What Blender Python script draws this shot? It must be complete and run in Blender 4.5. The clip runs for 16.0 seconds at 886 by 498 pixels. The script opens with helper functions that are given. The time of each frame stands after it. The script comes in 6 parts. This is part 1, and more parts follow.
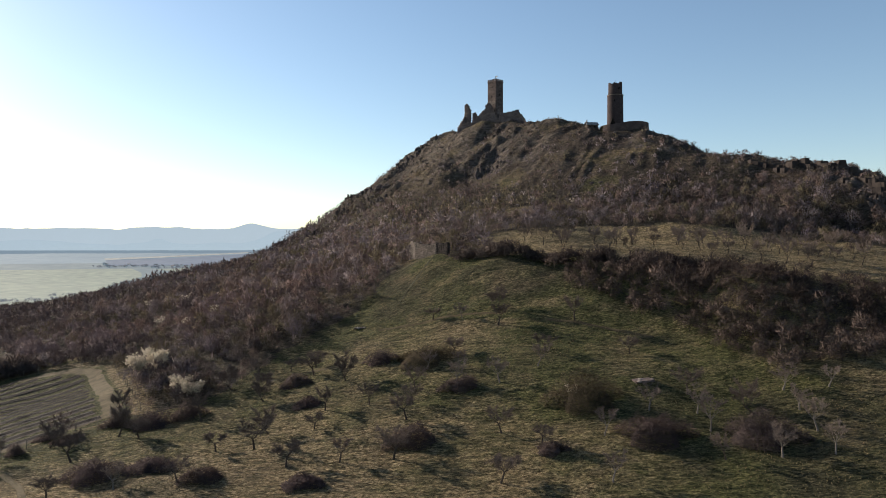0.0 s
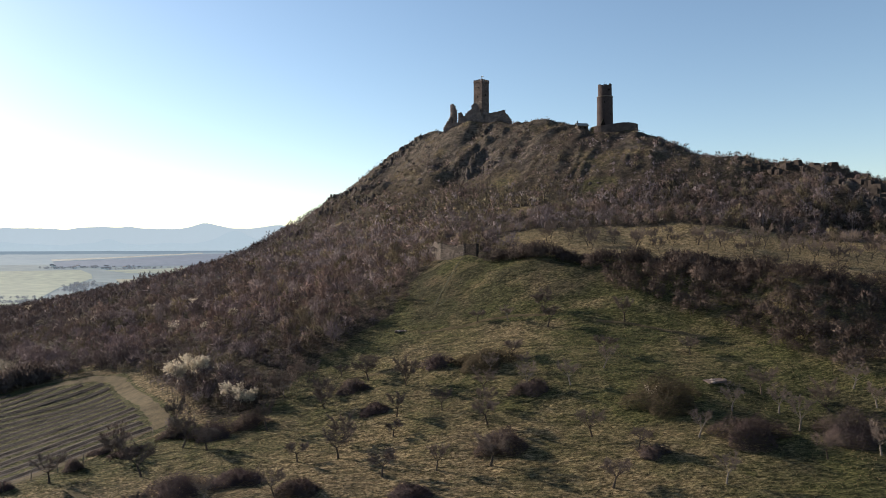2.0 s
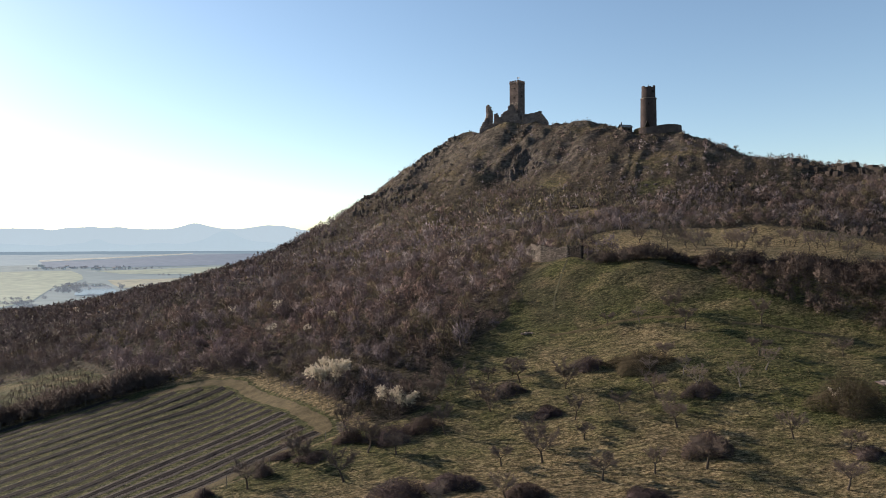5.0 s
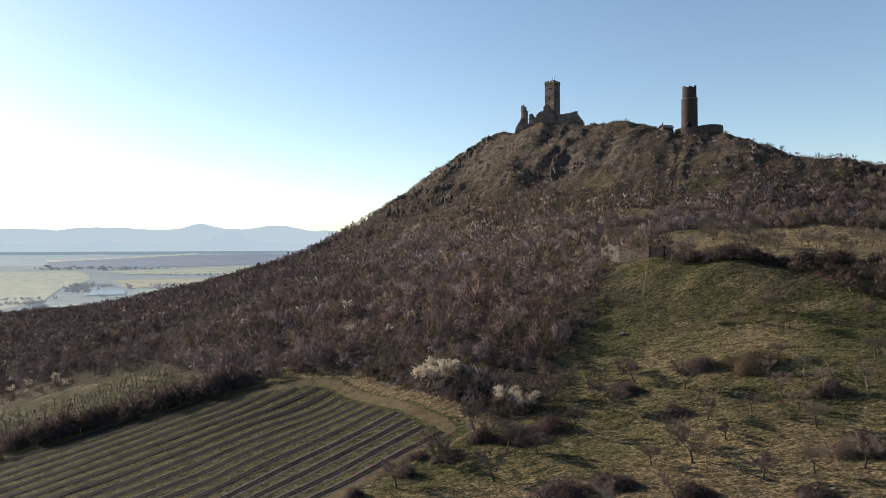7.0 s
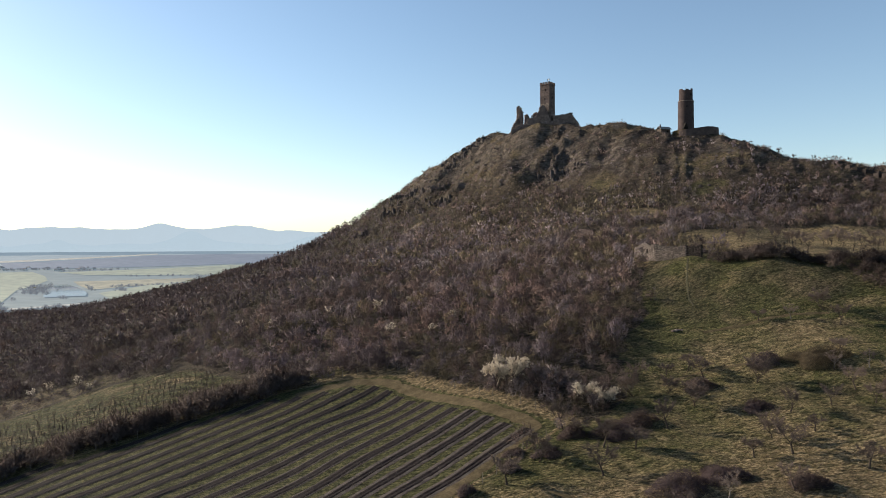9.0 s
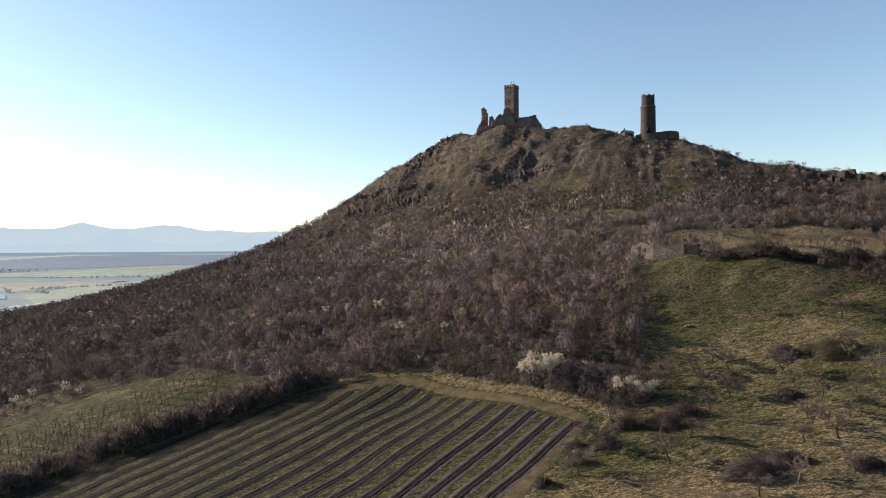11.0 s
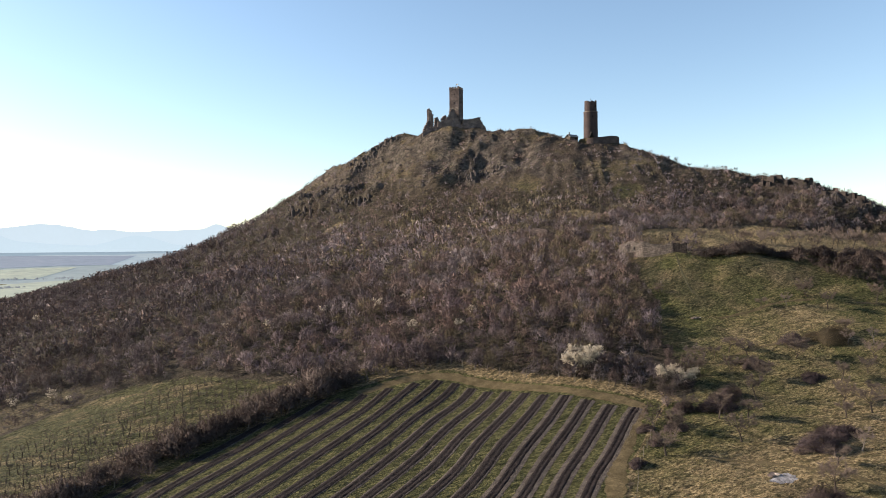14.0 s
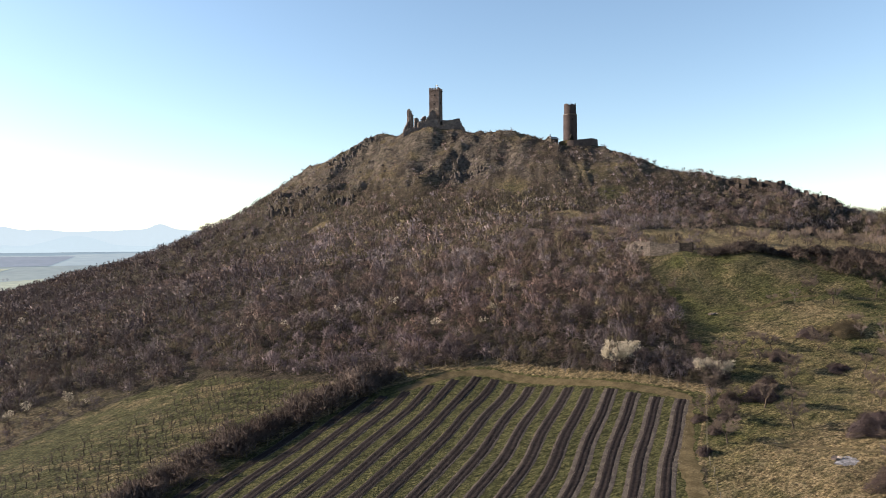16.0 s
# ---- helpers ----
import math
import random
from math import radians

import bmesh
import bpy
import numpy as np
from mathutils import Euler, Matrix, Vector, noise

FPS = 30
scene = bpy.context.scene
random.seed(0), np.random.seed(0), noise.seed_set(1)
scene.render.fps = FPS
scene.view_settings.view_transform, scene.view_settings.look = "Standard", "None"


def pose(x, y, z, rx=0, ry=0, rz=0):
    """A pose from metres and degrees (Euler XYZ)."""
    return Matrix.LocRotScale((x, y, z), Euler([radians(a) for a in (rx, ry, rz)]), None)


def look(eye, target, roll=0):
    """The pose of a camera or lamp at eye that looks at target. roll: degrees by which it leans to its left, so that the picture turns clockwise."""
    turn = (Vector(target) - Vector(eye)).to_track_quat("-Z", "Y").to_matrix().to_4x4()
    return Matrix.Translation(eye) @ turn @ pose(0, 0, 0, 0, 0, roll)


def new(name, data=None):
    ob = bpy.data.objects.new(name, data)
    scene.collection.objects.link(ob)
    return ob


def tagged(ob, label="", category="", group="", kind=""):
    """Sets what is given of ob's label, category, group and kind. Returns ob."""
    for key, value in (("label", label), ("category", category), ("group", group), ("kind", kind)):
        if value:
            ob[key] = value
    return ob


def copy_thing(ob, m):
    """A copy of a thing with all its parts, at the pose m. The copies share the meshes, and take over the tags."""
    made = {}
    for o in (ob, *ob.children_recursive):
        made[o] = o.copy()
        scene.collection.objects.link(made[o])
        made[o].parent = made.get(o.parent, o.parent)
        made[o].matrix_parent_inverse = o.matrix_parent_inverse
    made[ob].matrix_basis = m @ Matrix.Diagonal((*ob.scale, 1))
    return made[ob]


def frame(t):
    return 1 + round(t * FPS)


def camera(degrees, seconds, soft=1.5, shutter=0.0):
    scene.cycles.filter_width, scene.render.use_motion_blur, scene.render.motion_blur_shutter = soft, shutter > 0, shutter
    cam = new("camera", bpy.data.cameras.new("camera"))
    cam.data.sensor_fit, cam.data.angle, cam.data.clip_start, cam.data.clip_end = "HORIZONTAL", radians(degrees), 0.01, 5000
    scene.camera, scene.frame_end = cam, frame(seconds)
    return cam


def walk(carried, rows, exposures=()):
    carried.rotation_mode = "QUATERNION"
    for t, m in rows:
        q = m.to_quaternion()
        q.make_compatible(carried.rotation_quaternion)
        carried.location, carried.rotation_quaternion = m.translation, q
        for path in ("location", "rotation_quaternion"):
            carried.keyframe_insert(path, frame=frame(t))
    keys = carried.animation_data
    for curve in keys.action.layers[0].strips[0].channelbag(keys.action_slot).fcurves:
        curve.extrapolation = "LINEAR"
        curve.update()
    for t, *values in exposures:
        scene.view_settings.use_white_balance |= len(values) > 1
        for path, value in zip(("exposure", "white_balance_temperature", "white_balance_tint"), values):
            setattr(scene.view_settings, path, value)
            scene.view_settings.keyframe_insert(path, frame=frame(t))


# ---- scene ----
cam = camera(65.2, 16.0, 0.75)
METRES, EYE, TILT, LEAN, TURN = 190.0, 34.0, 0.0, 0.0, 0.0
ROWS = [
    (0.0, 0.0, 0.0, 0.0, 0.0, 0.0, -0.0),
    (0.5, -0.0272, 0.0043, 0.0006, -1.12, -0.01, 0.05),
    (1.0, -0.0553, 0.0079, 0.0012, -2.03, -0.01, 0.11),
    (1.5, -0.084, 0.011, 0.0018, -2.87, -0.02, 0.16),
    (2.0, -0.1134, 0.0138, 0.0027, -3.69, -0.04, 0.18),
    (2.5, -0.1431, 0.0165, 0.0033, -4.42, -0.06, 0.21),
    (3.0, -0.1736, 0.0191, 0.0041, -4.91, -0.06, 0.22),
    (3.5, -0.2041, 0.0214, 0.0046, -4.91, -0.04, 0.23),
    (4.0, -0.2351, 0.0235, 0.0053, -4.9, -0.04, 0.23),
    (6.5, -0.3916, 0.0343, 0.007, -4.78, -0.04, 0.22),
    (7.0, -0.4234, 0.0368, 0.0068, -4.77, -0.02, 0.23),
    (7.5, -0.4552, 0.0391, 0.0066, -4.76, -0.01, 0.23),
    (8.0, -0.4867, 0.0412, 0.0064, -5.07, -0.0, 0.25),
    (8.5, -0.5188, 0.0431, 0.0062, -6.48, -0.02, 0.28),
    (9.0, -0.551, 0.0451, 0.0062, -7.92, -0.04, 0.3),
    (11.5, -0.708, 0.0624, 0.0046, -14.96, -0.04, 0.36),
    (12.0, -0.7396, 0.0671, 0.0046, -16.39, -0.06, 0.39),
    (12.5, -0.7713, 0.0724, 0.0044, -17.82, -0.07, 0.4),
    (13.0, -0.8028, 0.0783, 0.0042, -19.25, -0.08, 0.41),
    (13.5, -0.8342, 0.085, 0.0042, -20.7, -0.09, 0.43),
    (14.0, -0.8653, 0.0924, 0.004, -22.14, -0.1, 0.45),
    (14.5, -0.8964, 0.1005, 0.0038, -23.59, -0.1, 0.46),
    (15.0, -0.9272, 0.1092, 0.0034, -25.04, -0.1, 0.47),
    (15.5, -0.9581, 0.1188, 0.0032, -26.32, -0.1, 0.48),
    (16.0, -0.9886, 0.1291, 0.003, -26.54, -0.1, 0.48),
]
walk(cam, [(t, pose(0, 0, EYE, TILT, LEAN, TURN) @ pose(METRES * x, METRES * y, METRES * z, 90 + pitch, roll, yaw)) for t, x, y, z, yaw, pitch, roll in ROWS],
     [(0.0, 0.10, 6150, 8), (3.5, 0.27, 6200, 9), (9.0, 0.25, 6200, 8), (12.5, 0.55, 6280, 9), (16.0, 0.68, 6320, 9)])

# ---- light ----
SUN_AZ, SUN_EL = 56.0, 21.0      # degrees left of +y, and above the horizon
TO_SUN = Vector((-math.sin(radians(SUN_AZ)) * math.cos(radians(SUN_EL)), math.cos(radians(SUN_AZ)) * math.cos(radians(SUN_EL)), math.sin(radians(SUN_EL))))
sun = new("sun", bpy.data.lights.new("sun", "SUN"))
sun.data.energy, sun.data.angle, sun.data.color = 9.0, radians(0.6), (1.0, 0.83, 0.65)
sun.matrix_basis = look(TO_SUN * 900, (0, 0, 0))
world = bpy.data.worlds.new("sky")
scene.world = world
world.use_nodes = True
sky = world.node_tree.nodes.new("ShaderNodeTexSky")
sky.sky_type, sky.sun_disc = "NISHITA", False
sky.sun_elevation, sky.sun_rotation = radians(SUN_EL), radians(-SUN_AZ)
sky.altitude, sky.air_density, sky.dust_density, sky.ozone_density = 300, 1.0, 0.45, 0.65
world.node_tree.nodes["Background"].inputs[1].default_value = 0.138
world.node_tree.links.new(sky.outputs[0], world.node_tree.nodes["Background"].inputs[0])


# ---- materials ----
def material(name, rough=0.9):
    m = bpy.data.materials.new(name)
    m.use_nodes = True
    b = m.node_tree.nodes["Principled BSDF"]
    b.inputs["Roughness"].default_value = rough
    b.inputs["Specular IOR Level"].default_value = 0.08
    return m, m.node_tree.nodes, m.node_tree.links, b


def noise_node(nodes, links, scale, detail=4.0, rough=0.6, space="Object", stretch=None):
    co = nodes.new("ShaderNodeTexCoord")
    n = nodes.new("ShaderNodeTexNoise")
    n.inputs["Scale"].default_value, n.inputs["Detail"].default_value, n.inputs["Roughness"].default_value = scale, detail, rough
    links.new(co.outputs[space], n.inputs["Vector"])
    if stretch:
        at = nodes.new("ShaderNodeMapping")
        at.inputs["Scale"].default_value = stretch
        links.new(co.outputs[space], at.inputs["Vector"])
        links.new(at.outputs[0], n.inputs["Vector"])
    return n


def ramp(nodes, links, source, stops):
    r = nodes.new("ShaderNodeValToRGB")
    r.color_ramp.elements[0].position, r.color_ramp.elements[1].position = stops[0][0], stops[-1][0]
    for p, c in stops[1:-1]:
        r.color_ramp.elements.new(p)
    for e, (p, c) in zip(r.color_ramp.elements, stops):
        e.color = (*c, 1) if len(c) == 3 else c
    links.new(source, r.inputs[0])
    return r


def mix(nodes, links, a, b, fac, mode="MIX"):
    m = nodes.new("ShaderNodeMix")
    m.data_type, m.blend_type = "RGBA", mode
    for socket, value in ((m.inputs[0], fac), (m.inputs[6], a), (m.inputs[7], b)):
        if isinstance(value, bpy.types.NodeSocket):
            links.new(value, socket)
        else:
            socket.default_value = value if isinstance(value, float) else (*value, 1)
    return m.outputs[2]


def bump(nodes, links, bsdf, source, strength, distance):
    b = nodes.new("ShaderNodeBump")
    b.inputs["Strength"].default_value, b.inputs["Distance"].default_value = strength, distance
    links.new(source, b.inputs["Height"])
    links.new(b.outputs[0], bsdf.inputs["Normal"])


def rough_stuff(name, a, b, scale, relief=0.0, scale2=None, rough=0.9):
    """Two-colour surface with coarse and fine variation."""
    m, nodes, links, bsdf = material(name, rough)
    n1, n2 = noise_node(nodes, links, scale), noise_node(nodes, links, scale2 or scale * 7, 6)
    c = ramp(nodes, links, n1.outputs[0], [(0.35, a), (0.65, b)])
    shade = ramp(nodes, links, n2.outputs[0], [(0.3, (0.43, 0.43, 0.43)), (0.7, (0.92, 0.92, 0.92))])
    links.new(mix(nodes, links, c.outputs[0], shade.outputs[0], 1.0, "MULTIPLY"), bsdf.inputs["Base Color"])
    if relief:
        bump(nodes, links, bsdf, n2.outputs[0], 0.8, relief)
    return m


def twig_stuff(name, rough=0.85, thin=0.18):
    """Bark and twigs: the plant's own tint, with each spray of twigs a little different; thin: the share of light that sifts through a spray."""
    m, nodes, links, bsdf = material(name, rough)
    at = nodes.new("ShaderNodeAttribute")
    at.attribute_name = "tint"
    geo = nodes.new("ShaderNodeNewGeometry")
    r = ramp(nodes, links, geo.outputs["Random Per Island"], [(0.0, (0.58, 0.57, 0.57)), (0.8, (0.76, 0.75, 0.74)), (1.0, (0.92, 0.90, 0.88))])
    colour = mix(nodes, links, at.outputs["Color"], r.outputs[0], 1.0, "MULTIPLY")
    links.new(colour, bsdf.inputs["Base Color"])
    sift, both = nodes.new("ShaderNodeBsdfTranslucent"), nodes.new("ShaderNodeMixShader")
    links.new(colour, sift.inputs["Color"])
    both.inputs[0].default_value = thin
    links.new(bsdf.outputs[0], both.inputs[1])
    links.new(sift.outputs[0], both.inputs[2])
    links.new(both.outputs[0], nodes["Material Output"].inputs["Surface"])
    return m


def bark_stuff(name, a, b):
    m, nodes, links, bsdf = material(name, 0.9)
    info = nodes.new("ShaderNodeObjectInfo")
    n = noise_node(nodes, links, 9.0, 6)
    c = ramp(nodes, links, n.outputs[0], [(0.3, a), (0.7, b)])
    t = ramp(nodes, links, info.outputs["Random"], [(0.0, (0.52, 0.52, 0.53)), (1.0, (0.92, 0.89, 0.86))])
    links.new(mix(nodes, links, c.outputs[0], t.outputs[0], 1.0, "MULTIPLY"), bsdf.inputs["Base Color"])
    bump(nodes, links, bsdf, n.outputs[0], 0.6, 0.03)
    return m


TWIG = twig_stuff("bare_twigs")
BARK = bark_stuff("grey_brown_bark", (0.045, 0.036, 0.029), (0.11, 0.088, 0.070))
PALE_BARK = bark_stuff("pale_bark", (0.13, 0.115, 0.10), (0.25, 0.22, 0.195))
FINE_TWIG = bark_stuff("fine_brown_twigs", (0.105, 0.082, 0.070), (0.20, 0.160, 0.138))
PALE_TWIG = bark_stuff("pale_twigs", (0.16, 0.128, 0.110), (0.27, 0.218, 0.190))


def petals():
    """Thin petals that let half of the light through."""
    m = rough_stuff("white_blossom", (0.60, 0.52, 0.41), (0.84, 0.76, 0.62), 0.8, 0, 6)
    nodes, links = m.node_tree.nodes, m.node_tree.links
    bsdf, sift, both = nodes["Principled BSDF"], nodes.new("ShaderNodeBsdfTranslucent"), nodes.new("ShaderNodeMixShader")
    links.new(bsdf.inputs["Base Color"].links[0].from_socket, sift.inputs["Color"])
    links.new(bsdf.outputs[0], both.inputs[1])
    links.new(sift.outputs[0], both.inputs[2])
    links.new(both.outputs[0], nodes["Material Output"].inputs["Surface"])
    return m


BLOSSOM = petals()
STRAW = twig_stuff("grass_blades", 0.8, 0.1)


def ground_material():
    """Turf, dry grass, leaf litter, rock and soil, by the cover that grows on each spot."""
    m, nodes, links, bsdf = material("hill_ground", 0.95)
    at = nodes.new("ShaderNodeAttribute")
    at.attribute_name = "cover"
    sep = nodes.new("ShaderNodeSeparateColor")
    links.new(at.outputs["Color"], sep.inputs[0])
    coarse, mid, fine = noise_node(nodes, links, 0.035, 5, 0.65), noise_node(nodes, links, 0.22, 6, 0.7), noise_node(nodes, links, 2.0, 6, 0.8, "Object", (0.7, 1.25, 1.0))
    clump = noise_node(nodes, links, 0.75, 3, 0.6, "Object", (0.55, 1.3, 1.0))
    green = ramp(nodes, links, fine.outputs[0], [(0.38, (0.018, 0.022, 0.008)), (0.5, (0.072, 0.074, 0.028)), (0.62, (0.19, 0.172, 0.078))])
    dry = ramp(nodes, links, fine.outputs[0], [(0.38, (0.040, 0.031, 0.018)), (0.5, (0.200, 0.152, 0.086)), (0.62, (0.45, 0.355, 0.215))])
    wild = nodes.new("ShaderNodeMath")
    wild.operation = "MULTIPLY_ADD"
    wild.inputs[1].default_value = 1.25
    links.new(mid.outputs[0], wild.inputs[0])
    links.new(coarse.outputs[0], wild.inputs[2])
    share = nodes.new("ShaderNodeMath")
    share.operation = "ADD"
    links.new(wild.outputs[0], share.inputs[0])
    links.new(sep.outputs["Red"], share.inputs[1])
    amount = ramp(nodes, links, share.outputs[0], [(0.0, (0, 0, 0)), (1.0, (1, 1, 1))])
    level = nodes.new("ShaderNodeMapRange")
    level.inputs["From Min"].default_value, level.inputs["From Max"].default_value = 1.36, 1.86
    links.new(share.outputs[0], level.inputs["Value"])
    links.new(level.outputs[0], amount.inputs[0])
    grass = mix(nodes, links, dry.outputs[0], green.outputs[0], amount.outputs[0])
    litter = ramp(nodes, links, fine.outputs[0], [(0.38, (0.014, 0.011, 0.0105)), (0.5, (0.040, 0.031, 0.028)), (0.62, (0.105, 0.083, 0.070))])
    c = mix(nodes, links, grass, litter.outputs[0], sep.outputs["Green"])
    rock = ramp(nodes, links, mid.outputs[0], [(0.38, (0.045, 0.038, 0.035)), (0.5, (0.092, 0.077, 0.069)), (0.62, (0.16, 0.134, 0.115))])
    c = mix(nodes, links, c, rock.outputs[0], sep.outputs["Blue"])
    # Colour goes darker in the clump noise's low spots, which the bump also sinks.
    worn = ramp(nodes, links, clump.outputs[0], [(0.38, (0.42, 0.45, 0.40)), (0.52, (0.95, 0.95, 0.92)), (0.64, (1.0, 0.98, 0.94))])
    links.new(mix(nodes, links, c, worn.outputs[0], 1.0, "MULTIPLY"), bsdf.inputs["Base Color"])
    add = nodes.new("ShaderNodeMath")
    add.operation = "MULTIPLY_ADD"
    add.inputs[1].default_value = 2.5
    links.new(mid.outputs[0], add.inputs[0])
    links.new(fine.outputs[0], add.inputs[2])
    lumps = nodes.new("ShaderNodeMath")
    lumps.operation = "MULTIPLY_ADD"
    lumps.inputs[1].default_value = 1.7
    links.new(clump.outputs[0], lumps.inputs[0])
    links.new(add.outputs[0], lumps.inputs[2])
    bump(nodes, links, bsdf, lumps.outputs[0], 1.0, 0.9)
    return m


GROUND = ground_material()


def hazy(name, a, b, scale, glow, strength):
    """Far land: the haze of the lit air before it is painted in as a faint emission."""
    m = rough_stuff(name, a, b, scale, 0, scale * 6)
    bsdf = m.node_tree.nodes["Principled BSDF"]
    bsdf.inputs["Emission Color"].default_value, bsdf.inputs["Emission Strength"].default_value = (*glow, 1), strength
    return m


# ---- the lie of the land ----
# Heights of the hill's broad form on a 73 m net, from south-west to north-east.
NET = [
    [-32, -20, -13, -11, -2, 1, -1, 1, 1, 3],
    [-31, -24, -20, -10, -1, -3, 11, 13, 14, 14],
    [-28, -24, -12, -4, 16, 37, 35, 23, 31, 23],
    [-27, -31, -13, 10, 27, 50, 27, 56, 54, 18],
    [-29, -20, 7, 25, 30, 47, 71, 96, 42, 5],
    [-30, -7, 14, 28, 40, 82, 135, 65, 11, 8],
    [-20, 1, 2, 11, 76, 147, 98, 12, -5, 11],
    [-15, 1, 12, 47, 123, 127, 48, 7, -9, -11],
    [-19, -1, 20, 49, 65, 46, 21, 3, -21, -40],
    [-25, -1, 20, 22, 16, 1, -18, -33, -48, -70],
]
NET_X, NET_Y, NET_STEP = -330.0, 40.0, 73.0
PLAIN = -96.0
# knolls (+) and gullies (-): x, y, reach, height
KNOLLS = [
    (-15, 520, 26, 6.8), (-52, 536, 20, -6.3), (-78, 556, 18, 3.7), (23, 422, 26, -6.3), (-18, 482, 20, -5.8),
    (165, 272, 26, 2.3), (150, 248, 14, -8.0), (142, 300, 14, -3.1), (66, 442, 26, 5.8), (100, 405, 22, -1.1),
    (124, 368, 18, 3.4), (15, 189, 12, 2.8), (72, 160, 12, 3.8), (40, 150, 18, -3.4), (93, 259, 22, 4.5),
    (-38, 562, 24, 5.0), (-6, 216, 13, 1.9), (-2, 205, 8, 2.4), (17, 481, 15, 6.0), (33, 474, 12, 3.5), (48, 474, 12, 2.5), (110, 398, 14, 2.0), (8, 319, 24, 4.5), (-94, 174, 16, -2.4), (48, 121, 14, -2.0), (58, 233, 18, -3.6), (-133, 263, 20, 2.7), (210, 268, 17, -13),
    (20, 110, 19, 0.5), (38, 110, 19, 0.7), (-34, 128, 19, -0.5), (20, 128, 19, 0.6), (38, 128, 19, 1.1), (-52, 146, 19, -0.6), (-34, 146, 19, -0.8), (38, 146, 19, 0.6), (-34, 164, 19, -0.8),
    (-16, 164, 19, -1.1), (2, 164, 19, -0.7), (20, 164, 19, -0.9), (38, 164, 19, 0.9), (-34, 182, 19, -0.7), (-16, 182, 19, -1.5), (20, 182, 19, -0.4), (38, 182, 19, 1.1), (2, 200, 19, 1.1),
    (-83, 553, 15, -2.4), (-61, 560, 15, -2.2), (-37, 544, 15, 0.8), (-18, 513, 15, -3.0), (-2, 514, 15, 3.3), (14, 487, 15, -1.7), (58, 454, 15, -0.7), (67, 441, 15, 1.0), (123, 382, 15, 0.5),
    (132, 368, 15, -1.1), (142, 374, 15, -4.7), (149, 355, 15, -1.8), (156, 339, 15, 1.0), (168, 334, 15, -2.2), (177, 326, 15, -1.0), (175, 299, 15, -1.2), (-89, 570, 15, -4.5), (-18, 530, 15, -1.9),
    (113, 391, 15, -0.7), (119, 371, 15, -0.8), (136, 352, 15, -2.7), (-27, 548, 15, -2.8), (-7, 527, 15, -3.4), (172, 316, 15, 1.8), (186, 289, 15, -2.1), (209, 292, 16, -5.0), (184, 256, 15, -3.5),
]
# rocky ribs (+) and gullies (-) running down the crown of the hill: plan line, half width, height
RIBS = [
    ([(48, 440), (32, 433), (23, 420)], 9.0, -2.6), ([(43, 446), (22, 438), (0, 431)], 6.0, 2.6), ([(28, 454), (14, 445), (3, 436)], 5.5, -2.0), ([(24, 468), (4, 458), (-12, 450)], 7.0, 2.0),
    ([(9, 482), (3, 470), (-2, 462)], 5.0, -1.2), ([(66, 425), (54, 414), (46, 400)], 6.0, -2.4), ([(-20, 500), (-30, 486), (-38, 474)], 5.0, -2.0),
]
# rock faces: plan line with the hill on its right-hand side, height
CLIFFS = [((-64, 489), (-77, 513), 6.0), ((-37, 454), (-56, 487), 4.5), ((36, 413), (12, 431), 2.5), ((-2, 431), (-10, 438), 2.5), ((-16, 506), (-34, 520), 3.0), ((-52, 470), (-60, 482), 2.5)]


def spline(u):
    u = np.clip(u, 0, 8.999999)
    i = np.floor(u).astype(int)
    f = u - i
    w = ((1 - f) ** 3 / 6, (3 * f ** 3 - 6 * f ** 2 + 4) / 6, (-3 * f ** 3 + 3 * f ** 2 + 3 * f + 1) / 6, f ** 3 / 6)
    return [(np.clip(i - 1 + k, 0, 9), w[k]) for k in range(4)]


def smooth(a, b, v):
    t = np.clip((v - a) / (b - a), 0, 1)
    return t * t * (3 - 2 * t)


def wave_noise(x, y, size, seed):
    """Smooth noise, about -1 to 1, for whole arrays: values on a lattice, blended."""
    x, y = np.asarray(x, float) / size, np.asarray(y, float) / size
    i, j = np.floor(x).astype(np.int64), np.floor(y).astype(np.int64)
    f, g = x - i, y - j
    f, g = f * f * (3 - 2 * f), g * g * (3 - 2 * g)

    def corner(a, b):
        h = (a * 374761393 + b * 668265263 + seed * 974711) & 0x7FFFFFFF
        h = ((h ^ (h >> 13)) * 1274126177) & 0x7FFFFFFF
        return ((h ^ (h >> 16)) & 0xFFFF) / 32767.5 - 1

    return (corner(i, j) * (1 - f) + corner(i + 1, j) * f) * (1 - g) + (corner(i, j + 1) * (1 - f) + corner(i + 1, j + 1) * f) * g


def broad_form(x, y):
    net = np.array(NET, float)
    z = np.zeros(np.shape(x))
    for i, a in spline((y - NET_Y) / NET_STEP):
        for j, b in spline((x - NET_X) / NET_STEP):
            z = z + a * b * net[i, j]
    for cx, cy, reach, h in KNOLLS:
        z = z + h * np.exp(-((x - cx) ** 2 + (y - cy) ** 2) / reach ** 2)
    return z


def valley(x, y):
    r = np.hypot(x, y)
    return PLAIN + 122 * np.clip((r - 2900) / 1900, 0, 1) ** 1.3


